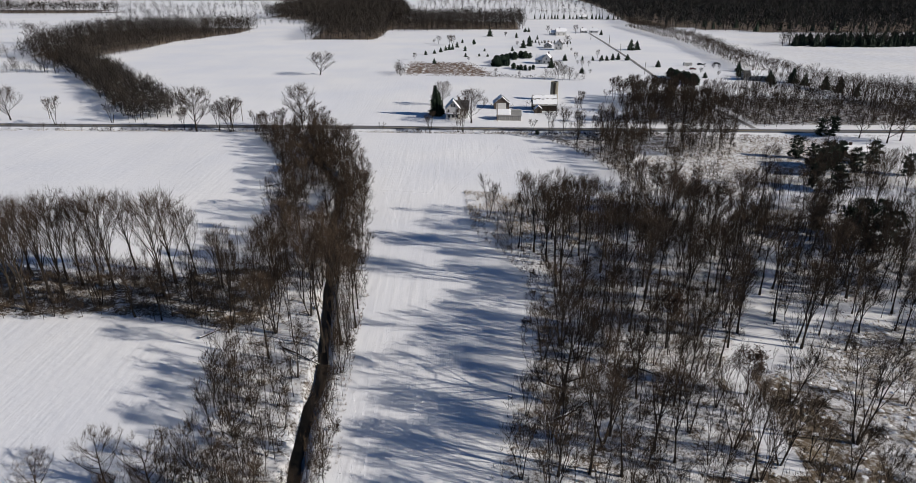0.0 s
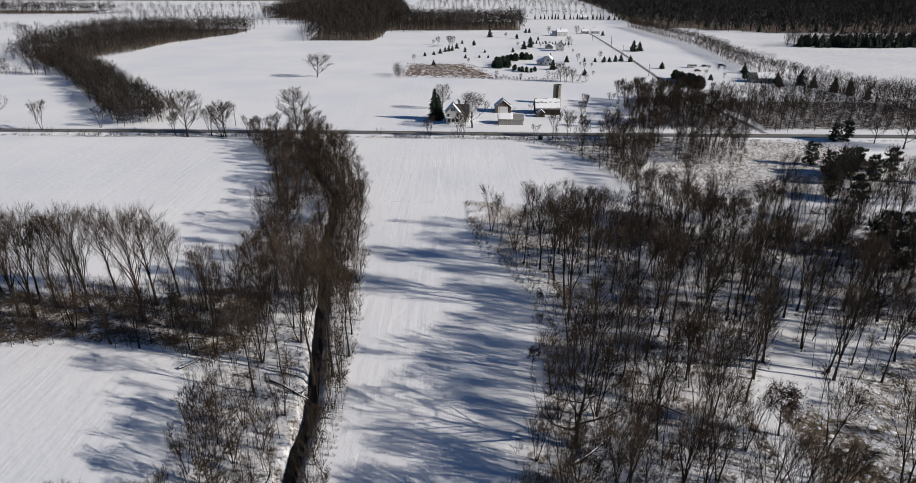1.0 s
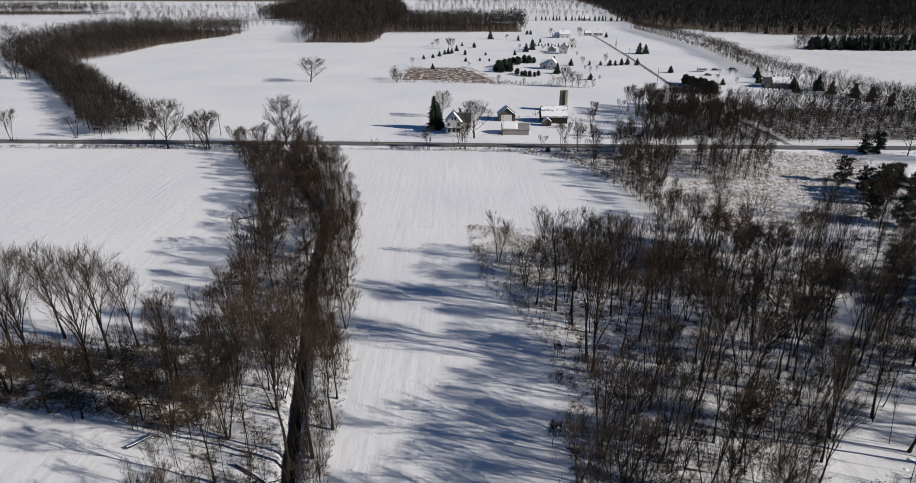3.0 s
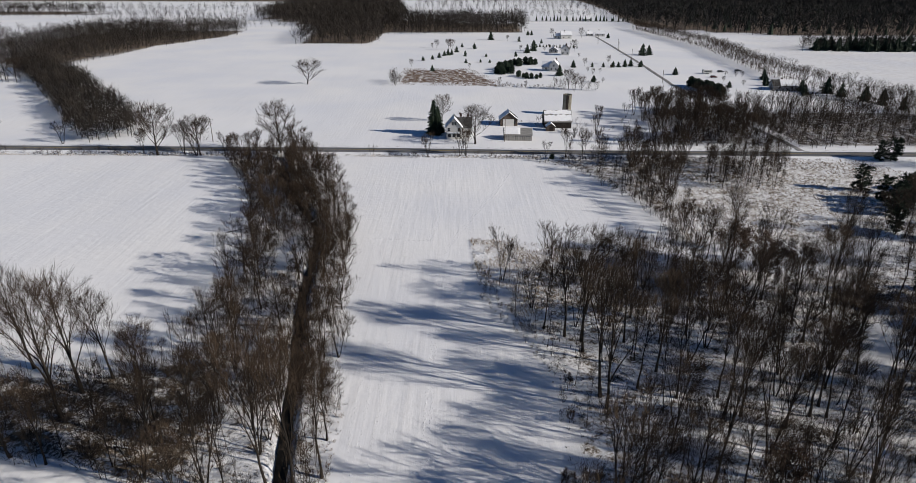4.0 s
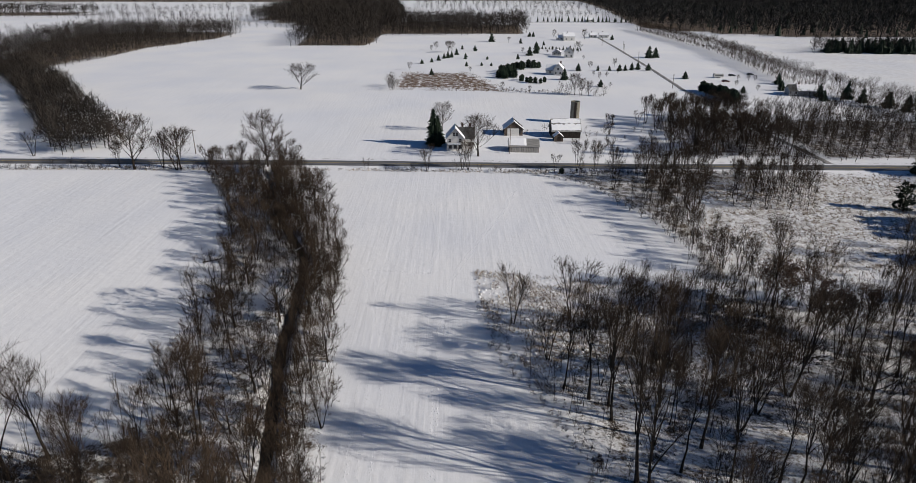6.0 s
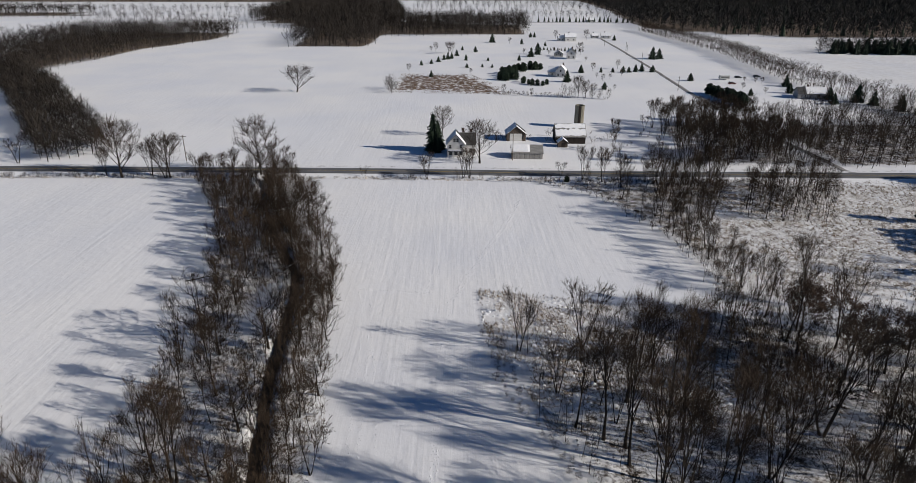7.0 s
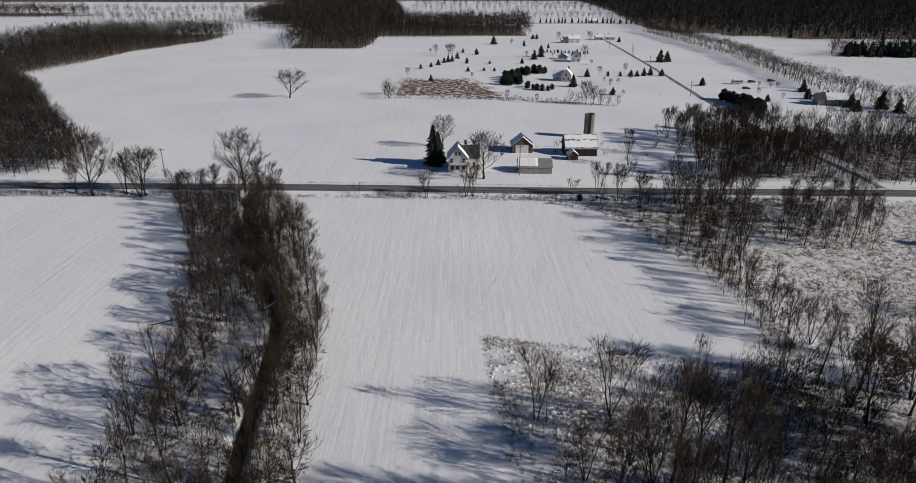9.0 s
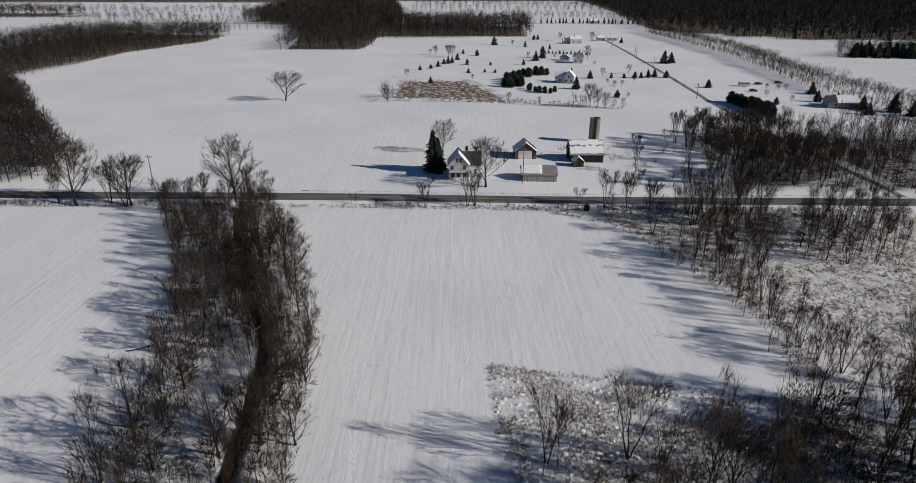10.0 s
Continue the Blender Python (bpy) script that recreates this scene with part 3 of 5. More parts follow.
def tree_thing(name, soups, materials, names, label, category):
    e = new(name)
    e.empty_display_size = 0.3
    for (v, f), m, n in zip(soups, materials, names):
        child(n, mesh_of(n, v, f, m), e)
    return tagged(e, label, category)


TRUNK = ("trunk", "crown")
tall_soups = [bare_tree(10 + i, 20, 0.34 + 0.08 * (i % 3), 0.17 + 0.025 * (i % 3), 12, 0.21, 7, 6, 4, thick=0.016, vase=0.3, rise=0.5, peak=1.4) for i in range(7)]
fork_soups = [bare_tree(200 + i, 20, 0.17 + 0.04 * (i % 2), 0.2 + 0.025 * (i % 3), 15, 0.23, 7, 6, 4, thick=0.016, vase=0.32, rise=0.42, peak=1.2) for i in range(4)]
open_soups = [bare_tree(30 + i, 15, 0.14 + 0.03 * (i % 3), 0.5, 14, 0.28, 9, 8, 4, peak=1.05, vase=0.6, thick=0.015) for i in range(4)]
multi_soups = [bare_tree(40 + i, 14, 0.22, 0.28, 7, 0.19, 6, 5, 2, stems=3, thick=0.018, vase=0.35, rise=0.45) for i in range(5)]
pole_soups = [bare_tree(50 + i, 14, 0.3, 0.15 + 0.03 * (i % 2), 9, 0.095, 4, 6, 2, thick=0.0175, vase=0.3, rise=0.5) for i in range(4)]
field_soups = [bare_tree(90 + i, 15, 0.12 + 0.03 * (i % 2), 0.44, 15, 0.26, 10, 9, 3, peak=1.08, thick=0.02, vase=0.5, rise=0.36) for i in range(4)]
stand_soups = [bare_tree(95 + i, 14, 0.24, 0.25, 7, 0.2, 6, 6, 3, stems=2 + i % 2, thick=0.021, vase=0.35, rise=0.45) for i in range(4)]
brush_soups = [brush(60 + i, 3.6, 3.6, 5, 0.021) for i in range(6)]
fir_soups = [conifer(70 + i, 10, 4.4, 15, 22) for i in range(2)]
bush_soups = [conifer(75 + i, 10, 8.0, 6, 14, 0.3, 0.03) for i in range(4)]
pine_soups = [pine_tree(80 + i, 10, 7.0) for i in range(4)]
dome_soups = [conifer(85 + i, 10, 8.5, 8, 18, 0.12, 0.10, True) for i in range(4)]


def leafy(seed, height):
    """A bare tree that has kept its dead brown leaves."""
    wood, crown = bare_tree(seed, height, 0.2, 0.3, 9, 0.22, 5, 4, 1, thick=0.024)
    rng = random.Random(seed)
    s = Soup()
    tips = crown[0][crown[1][:, 2]]
    for _ in range(2400):
        p = Vector(tips[rng.randrange(len(tips))]) + Vector((rng.gauss(0, 0.35), rng.gauss(0, 0.35), rng.gauss(0, 0.3)))
        s.blade(p, p + Vector((rng.gauss(0, 0.25), rng.gauss(0, 0.25), rng.gauss(-0.1, 0.2))), 0.10)
    return wood, crown, s.arrays()


leafy_soups = [leafy(150 + i, 13) for i in range(2)]

KINDS = {
    "tall": (tall_soups, (BARK, TWIG), TRUNK, 20, "tall_tree", "tall leafless hardwood with high branches standing in snow", "bare tree"),
    "fork": (fork_soups, (BARK, TWIG), TRUNK, 20, "forked_tree", "leafless hardwood forking low into steep branches in snow", "bare tree"),
    "open": (open_soups, (BARK, TWIG), TRUNK, 15, "broad_tree", "leafless tree with a broad rounded crown standing in snow", "bare tree"),
    "multi": (multi_soups, (BARK, TWIG), TRUNK, 14, "many_stemmed_tree", "leafless tree forking into several stems near the snow", "bare tree"),
    "pole": (pole_soups, (BARK, TWIG), TRUNK, 14, "young_tree", "slender leafless young tree with short branches", "young tree"),
    "leafy": (leafy_soups, (BARK, TWIG, LEAF), ("trunk", "crown", "leaf_mass"), 13, "oak_tree", "oak holding a dense crown of dead brown leaves", "oak"),
    "field": (field_soups, (BARK, TWIG), TRUNK, 15, "broad_tree", "leafless tree with a broad rounded crown standing in snow", "bare tree"),
    "stand": (stand_soups, (BARK, TWIG), TRUNK, 14, "many_stemmed_tree", "leafless tree forking into several stems near the snow", "bare tree"),
    "brush": (brush_soups, (BRUSH,) * 5, ("stem",) * 5, 3.6, "shrub", "tangled leafless brown shrub", "shrub"),
    "fir": (fir_soups, (BARK, NEEDLE), ("trunk", "foliage"), 10, "spruce", "dark green conical spruce", "conifer"),
    "bush": (bush_soups, (BARK, NEEDLE), ("trunk", "foliage"), 10, "spruce", "dark conical evergreen on the snow", "conifer"),
    "dome": (dome_soups, (BARK, NEEDLE), ("trunk", "foliage"), 10, "pine", "dark rounded evergreen in a grove", "conifer"),
    "pine": (pine_soups, (BARK, NEEDLE), ("trunk", "foliage"), 10, "pine", "dark broad evergreen pine beside snow", "conifer"),
}
MADE = {}
LATER, COUNT = [], []
DICE = random.Random(5)


def plant(kind, x, y, h, group="", label="", wide=1.0):
    if y > 262:
        kind = {"open": "field", "tall": "stand", "fork": "stand", "multi": "stand", "pole": "stand"}.get(kind, kind)
    soups, mats, names, size, name, text, cat = KINDS[kind]
    i = DICE.randrange(len(soups))
    s = h / size
    if kind == "brush" and sum(1 for k in COUNT if k == "brush") >= 290:
        LATER.append((x, y, h))
        return None
    COUNT.append(kind)
    w = s * wide * DICE.uniform(0.92, 1.08)
    m = pose(x, y, gz(x, y), 0, 0, DICE.uniform(0, 360))
    if (kind, i) in MADE:
        ob = copy_thing(MADE[kind, i], m)
    else:
        ob = tree_thing(name, soups[i], mats, names, text, cat)
        MADE[kind, i] = ob
        ob.matrix_basis = m
    ob.scale = (w, w, s)
    return tagged(ob, label or text, "", group)


def scatter(poly, gap, seed, avoid=(), limit=10000):
    rng = random.Random(seed)
    x0, x1 = min(p[0] for p in poly), max(p[0] for p in poly)
    y0, y1 = min(p[1] for p in poly), max(p[1] for p in poly)
    cells, out = {}, []
    for p in avoid:
        cells.setdefault((int(p[0] // gap), int(p[1] // gap)), []).append(p)
    for _ in range(int((x1 - x0) * (y1 - y0) / gap / gap * 5)):
        x, y = rng.uniform(x0, x1), rng.uniform(y0, y1)
        if not within(poly, x, y):
            continue
        c = (int(x // gap), int(y // gap))
        if any((x - a) ** 2 + (y - b) ** 2 < gap * gap for i in (-1, 0, 1) for j in (-1, 0, 1) for a, b, *_ in cells.get((c[0] + i, c[1] + j), ())):
            continue
        cells.setdefault(c, []).append((x, y))
        out.append((x, y))
        if len(out) >= limit:
            break
    return out


# the wood east of the long field
EDGE_TREES = [(21.3, 141.3, 17), (21.1, 138.0, 21), (21.5, 125.0, 25), (21.8, 121.8, 25), (32.4, 131.8, 20), (39.4, 135.5, 16), (43.7, 139.6, 16), (40.3, 124.9, 18), (42.0, 120.0, 19), (16.4, 83.8, 20), (42.8, 112.0, 20), (45.0, 70.1, 14), (13.7, 67.8, 16), (18.1, 68.3, 18), (22.4, 67.8, 16), (28.3, 73.0, 17), (30.5, 70.6, 16), (34.6, 76.8, 14), (28.9, 85.3, 15), (21.1, 83.8, 12), (27.6, 101.1, 15), (19.0, 101.1, 21), (41.5, 109.8, 10), (39.5, 120.0, 20)]
INNER_TREES = [(52.9, 131.0, 18), (55.4, 138.7, 10), (51.9, 135.5, 16), (52.6, 120.0, 18), (55.2, 122.4, 17), (57.2, 116.1, 12), (47.6, 117.2, 16), (62.4, 132.5, 20), (66.1, 131.0, 17), (50.8, 144.0, 21), (53.2, 105.3, 20), (62.3, 109.8, 19), (62.9, 102.2, 18), (64.2, 120.9, 18), (53.2, 83.8, 14), (58.0, 74.3, 20), (76.4, 105.4, 15), (53.6, 67.3, 12), (49.4, 70.6, 10), (56.4, 162.7, 9), (58.7, 154.3, 15), (62.8, 100.0, 19), (51.4, 107.3, 14), (55.1, 119.8, 16), (64.5, 135.8, 19), (68.2, 123.7, 20), (75.1, 116.4, 21), (77.7, 123.7, 18), (77.3, 132.0, 19)]
PLOT_TREES = [(8.6, 166.6, 14), (13.6, 154.2, 12), (15.0, 145.8, 16), (18.6, 143.1, 21), (20.0, 167.6, 15), (20.2, 157.1, 10), (24.1, 165.9, 11), (24.1, 151.9, 19), (28.5, 161.3, 15), (29.5, 157.0, 16), (32.8, 150.6, 18), (31.6, 153.1, 18), (41.5, 143.9, 17)]
for x, y, h in EDGE_TREES + INNER_TREES + PLOT_TREES:
    kind = "open" if (x, y) == (16.4, 83.8) else "multi" if h < 15 or DICE.random() < 0.2 else "fork" if DICE.random() < 0.45 else "tall"
    plant(kind, x, y, h, "trees of the wood", wide=1.15 if kind == "tall" else 1.0)
taken = EDGE_TREES + INNER_TREES + PLOT_TREES
lane_free = lambda p: float(line_distance(LANE, p[0], p[1])) > 2.6
def thinned(places, seed, keep):
    """Leaves natural gaps in a stand."""
    return [p for p in places if noise.noise(Vector((p[0] * 0.06, p[1] * 0.06, seed))) > keep]


def in_wood(p):
    """Off the lane, and well inside the edge along the long field."""
    return lane_free(p) and p[0] > float(np.interp(p[1], [60, 92, 128, 156, 190], [11, 19, 27, 30, 38]))


for x, y in thinned(filter(in_wood, scatter(WOOD, 5.6, 1, taken)), 3.3, -0.12):
    r = DICE.random()
    if y > 148 and x < 56:
        if r < 0.5:
            plant("multi" if r < 0.25 else "pole", x, y, DICE.uniform(8, 13), "trees of the wood")
    elif r < 0.25:
        plant("multi", x, y, DICE.uniform(12, 17), "trees of the wood")
    elif r < 0.94:
        plant("tall", x, y, DICE.uniform(14, 21), "trees of the wood")
    else:
        plant("open", x, y, DICE.uniform(13, 17), "trees of the wood")
# Trees partly beyond the view's east side, added to shade the wood floor.
for x, y in filter(lane_free, scatter([(66, 98), (70, 112), (95, 118), (122, 134), (140, 120), (120, 96), (84, 92)], 5.3, 15, taken, 60)):
    plant("tall", x, y, DICE.uniform(13, 19), "trees of the wood")
NEAR_WOOD = [(5, 62), (9, 78), (13, 92), (17, 106), (44, 106), (42, 62)]
for x, y in scatter(NEAR_WOOD, 5.0, 16, taken, 42):
    plant(DICE.choice(("multi", "tall", "multi", "pole")), x, y, DICE.uniform(10, 16), "trees of the wood")
for x, y in scatter([(15, 143), (22, 160), (44, 164), (52, 150), (42, 136), (22, 132)], 4.2, 26, taken, 40):
    plant(DICE.choice(("multi", "pole", "pole")), x, y, DICE.uniform(9, 16), "trees of the wood")
for x, y in thinned(filter(in_wood, scatter(WOOD, 5.0, 2)), 7.1, 0.0):
    plant("pole", x, y, DICE.uniform(9, 16), "young trees of the wood")
for x, y in thinned(filter(lane_free, scatter(WOOD, 6.0, 3)), 9.4, 0.02):
    plant("brush", x, y, DICE.uniform(1.2, 3.0), "undergrowth of the wood")

# the strip of wood across the western fields
STRIP_TREES = [(-62, 120, 25), (-51, 124, 16), (-46, 114, 17), (-59, 130, 18), (-62, 126, 23), (-74, 133, 21), (-74, 123, 24), (-78, 125, 24), (-82, 125, 22), (-87, 128, 23), (-84, 121, 23), (-87, 121, 24), (-87, 114, 24), (-94, 119, 23), (-64, 111, 15), (-55, 117, 13), (-96, 130, 20), (-100, 122, 22), (-108, 128, 22)]
for x, y, h in STRIP_TREES:
    plant("fork", x, y, h, "trees of the strip", wide=1.1)
for x, y in scatter(STRIP, 5.0, 17, STRIP_TREES, 34):
    plant(DICE.choice(("multi", "fork")), x, y, DICE.uniform(9, 16), "trees of the strip")
for x, y in scatter(STRIP, 5.5, 4, STRIP_TREES, 40):
    plant("pole", x, y, DICE.uniform(7, 14), "young trees of the strip")
for x, y in scatter(STRIP, 4.0, 5, (), 75):
    plant("brush", x, y, DICE.uniform(1.8, 3.8), "undergrowth of the strip")

# the hedgerow along the creek
def creek_x(y):
    return float(np.interp(y, [p[1] for p in CREEK], [p[0] for p in CREEK]))


CREEK_TREES = [(-24.5, 100, 29), (-21.5, 101, 26), (-41.5, 227, 14), (-67.5, 275, 21), (-50, 172, 14), (-44.5, 166, 12), (-31.5, 205, 9), (-30, 193, 8), (-47, 66, 9), (-40, 64, 10), (-54, 63, 8), (-36, 61, 9), (-39.3, 132.6, 18), (-53, 127, 13), (-41, 154, 16), (-39, 127, 11), (-38.3, 121, 15), (-23.3, 126.3, 10)]
for x, y, h in CREEK_TREES:
    plant("field" if y > 220 else "multi" if h < 10 and y > 170 else "open" if y > 160 or y < 70 else "tall", x, y, h, "trees along the creek")
dry = lambda p: float(line_distance(CREEK, p[0], p[1])) > 1.2 and abs(p[0] - MOUND[0]) + 0.35 * abs(p[1] - MOUND[1]) > 5.2
for x, y in filter(dry, scatter(HEDGE, 4.6, 6, CREEK_TREES, 200)):
    if 104 < y < 146 and x < creek_x(y) - 5 and DICE.random() < 0.45:
        continue
    if y < 132:
        plant(DICE.choice(("tall", "pole", "multi")), x, y, DICE.uniform(9, 19) if y > 95 else DICE.uniform(6, 10), "trees along the creek")
    else:
        plant(DICE.choice(("multi", "open", "pole")), x, y, DICE.uniform(8, 14), "trees along the creek")


def west_open(p, seed):
    """The snow between the trees west of the water stays mostly free of brush."""
    return p[0] > creek_x(p[1]) - 2 or p[1] > 172 or noise.noise(Vector((p[0] * 0.13, p[1] * 0.13, seed))) > (-0.02 if 102 < p[1] < 160 else -0.16)


for x, y in filter(lambda p: dry(p) and west_open(p, 1.7), scatter(HEDGE, 3.8, 7, (), 190)):
    plant("brush", x, y, DICE.uniform(1.8, 4.5), "brush along the creek")
for k in range(52):
    f = 5.6 + k * 0.152
    i = min(int(f), len(CREEK) - 2)
    u = f - i
    side = (1.6 if k % 2 else -1.7) + DICE.uniform(-0.5, 0.5)
    x, y = CREEK[i][0] * (1 - u) + CREEK[i + 1][0] * u + side, CREEK[i][1] * (1 - u) + CREEK[i + 1][1] * u
    plant(DICE.choice(("multi", "pole", "pole")), x, y, DICE.uniform(6.5, 12), "trees along the creek")
for x, y in thinned(filter(lane_free, scatter([(56, 62), (58, 92), (72, 106), (105, 112), (112, 62)], 9.0, 8)), 4.4, -0.15):
    plant(DICE.choice(("multi", "pole", "brush")), x, y, DICE.uniform(4, 9), "trees of the clearing")
for x, y in scatter([(108, 172), (112, 200), (122, 214), (152, 216), (162, 190), (140, 168)], 5.5, 9):
    plant(DICE.choice(("multi", "pole", "multi")), x, y, DICE.uniform(8, 13), "trees among the pines")

# the belt of trees between the long field and the meadow
BELT_TREES = [(58, 196, 11), (61, 188, 12), (60, 239, 15), (60, 256, 14), (39, 270, 12), (45, 268, 13), (47, 250, 11), (59, 256, 15), (55, 215, 9), (57, 206, 10)]
for x, y, h in BELT_TREES:
    plant("multi", x, y, h, "trees of the belt")
for x, y in scatter(BELT_THIN, 6.5, 11, BELT_TREES, 14):
    plant(DICE.choice(("multi", "pole")), x, y, DICE.uniform(8, 14), "trees of the belt")
for x, y in scatter(BELT_CLOSE, 3.5, 13, BELT_TREES, 90):
    plant(DICE.choice(("multi", "pole", "pole", "tall")), x, y, DICE.uniform(9, 15) if y > 214 else DICE.uniform(6, 11), "trees of the belt")
for x, y in scatter(BELT_CLOSE, 5.4, 12, (), 40):
    plant("brush", x, y, DICE.uniform(1.5, 3.2), "brush of the belt")
for x, y in scatter(CLUMP, 3.2, 14, (), 70):
    plant(DICE.choice(("pole", "pole", "tall", "multi")), x, y, DICE.uniform(9, 14), "clump of trees in the meadow")

# trees and brush beside the road
ROAD_TREES = [(-113, 273, 20), (-97, 273, 16), (-104, 275, 13), (-119, 275, 11), (-12, 271, 10), (0, 271.5, 10), (2, 271.5, 11), (32, 271, 6), (-81, 273, 9), (-179, 282, 14), (-207, 294, 17), (-158, 290, 12), (-98, 272, 15), (-65, 272, 14), (-76, 272, 12)]
for x, y, h in ROAD_TREES:
    plant("open" if h > 15 else "multi", x, y, h, "roadside trees", wide=1.2)
for k in range(40):
    x = -210 + k * 7.4 + DICE.uniform(-2, 2)
    y = float(np.interp(x, [p[0] for p in ROAD], [p[1] for p in ROAD])) - DICE.uniform(5.4, 6.8)
    if -60 < x < -30 and k % 3:
        continue
    plant("brush", x, y, DICE.uniform(0.9, 2.4), "roadside brush")
for x, y, h in ((181, 257, 18), (173, 253, 17), (186, 250, 15), (167, 262, 13)):
    plant("open", x, y, h, "trees by the grey house")
for x, y, h in ((-404, 631, 20), (-285, 451, 17), (-273, 443, 16), (-318, 468, 9), (-340, 455, 10)):
    plant("open", x, y, h, "far field trees")
# Unidentified dark shape by the verge, built from the dome evergreen.
plant("dome", 33.6, 268, 2.2, "", "small dark shape beside the road, built as an evergreen bush", wide=1.1)

# the farmyard trees and the lone field tree
plant("fir", -10.8, 305.5, 15, "", "tall dense dark evergreen shading the farmhouse", wide=1.2)
plant("fir", -9.0, 308, 12.0, "", "second dark evergreen behind the farmhouse", wide=1.2)
plant("fir", -9.3, 303.5, 8.5, "", "dark rounded evergreen beside the farmhouse", wide=0.9)
plant("open", -8, 330, 13, "farmyard trees", wide=1.1)
plant("open", 6, 289, 16.5, "farmyard trees", wide=1.25)
plant("open", -92, 436, 16.2, "", "lone leafless field tree with a broad crown", wide=1.75)
for x, y in ((27, 323), (17, 324), (36, 330), (34, 321), (52, 318), (56, 321), (60, 326), (54, 333)):
    plant("brush", x, y, DICE.uniform(2.0, 4.0), "farmyard brush")

# conifers and young trees round the far houses
HOUSE_FIRS = [(-18, 494, 4), (-20, 559, 3.4), (-15, 570, 4.2), (-27, 550, 3.4), (-8, 586, 5), (-1, 609, 5), (4, 648, 3.5), (15, 634, 5), (6, 580, 4.4), (6, 537, 3.2), (23, 578, 2.6), (17, 540, 2.6), (24, 538, 2.6), (47, 578, 4), (34, 718, 8), (61, 701, 5), (77, 771, 5), (81, 771, 5), (81, 685, 4), (59, 603, 7), (66, 618, 9), (67, 473, 7), (83, 514, 5), (84, 445, 4.4), (-5, 590, 4.6), (-11, 583, 4)]
EAST_FIRS = [(153, 588, 9), (159, 591, 8), (145, 477, 5), (161, 426, 4), (195, 456, 7), (186, 433, 6), (208, 405, 9), (197, 412, 7), (193, 400, 6), (211, 396, 7), (158, 740, 5), (132, 515, 5), (105, 515, 3.4), (112, 515, 4.4), (116, 515, 4), (121, 517, 5), (126, 520, 5), (97, 515, 3.4), (216, 382, 8), (219, 372, 8), (222, 360, 7)]
for x, y, h in HOUSE_FIRS:
    plant("bush", x, y, h, "garden conifers", "small dark conical evergreen on the snow", wide=1.3)
for x, y, h in EAST_FIRS:
    plant("bush", x, y, h, "roadside conifers", "dark conical evergreen on the snow", wide=1.25)
for k in range(14):
    x, y = 70 + k * 2.9, 655 - k * 1.2
    plant("bush", x, y, DICE.uniform(2.2, 3.2), "planted conifer row", "small evergreen of a planted row", wide=1.0)
GROVE = [(26, 480), (30, 477), (33, 484), (29, 490), (30, 498), (29, 506), (34, 511), (38, 517), (41, 522), (46, 526), (50, 529), (44, 518), (54, 530), (35, 502)]
GROVE += [(x + 3.2, y - 2.5) for x, y in GROVE[::2]]
for x, y in GROVE:
    plant("dome", x, y, DICE.uniform(4.8, 6.4), "evergreen grove", wide=1.0)
for x, y in ((39, 467), (42, 463), (44, 460), (47, 460), (50, 458), (40, 472), (53, 463)):
    plant("dome", x, y, DICE.uniform(3, 4.2), "evergreen grove", wide=1.0)
for k in range(17):
    a = k / 16
    plant("dome", 139 + 7 * a + DICE.uniform(-1.6, 1.6), 432 - 37 * a, DICE.uniform(5.0, 7.0), "evergreen windbreak", wide=0.95)
EAST_PINES = [(129, 215, 10.5), (124, 212, 9), (133, 219, 9.5), (126, 220, 8.5), (121, 208, 8), (137, 212, 9), (125, 230, 9), (138, 226, 8), (113, 195, 8), (118, 190, 9), (148, 222, 9), (152, 208, 8), (157, 266, 9), (153, 266, 8)]
for x, y, h in EAST_PINES:
    plant("pine", x, y, h, "meadow pines", wide=0.95)
GARDEN_TREES = [(-34, 518, 6), (64, 418, 13), (68, 418, 10), (71, 415, 9), (131, 746, 11), (112, 531, 7), (97, 570, 4), (93, 523, 6), (50, 709, 6), (101, 756, 9), (90, 477, 5), (89, 442, 3.5), (107, 498, 4), (96, 484, 4), (89, 491, 3.5), (75, 615, 4), (83, 641, 4), (101, 615, 11), (-23, 641, 5), (-19, 641, 8), (-8, 621, 11), (-5, 628, 10), (55, 621, 5), (40, 428, 4), (25, 436, 5), (8, 506, 4)]
for x, y, h in GARDEN_TREES:
    plant("open", x, y, h, "garden trees", wide=0.85)
for x, y in ((-39, 436), (-41, 440), (-37, 445), (-40, 448), (-38, 431), (61, 416), (58, 417), (55, 420), (74, 414), (77, 412), (66, 412)):
    plant("brush", x, y, DICE.uniform(3, 5), "hedge brush by the reeds", wide=1.2)
for x, y, h in ((176, 470, 4), (182, 468, 4), (166, 448, 4), (172, 432, 4), (186, 468, 4)):
    plant("open", x, y, h, "garden trees", wide=1.0)

# brown-leaved oaks, two low dark bushes built as oaks, and evergreens inside the wood
for x, y, h in ((62, 158, 13), (58, 166, 14), (66, 168, 12), (70, 160, 12), (63, 174, 10), (38, 100, 12), (16.5, 126.5, 3), (15.5, 118.5, 2.6), (12.5, 104, 4), (47, 86, 9)):
    plant("leafy", x, y, h, "leafy oaks")
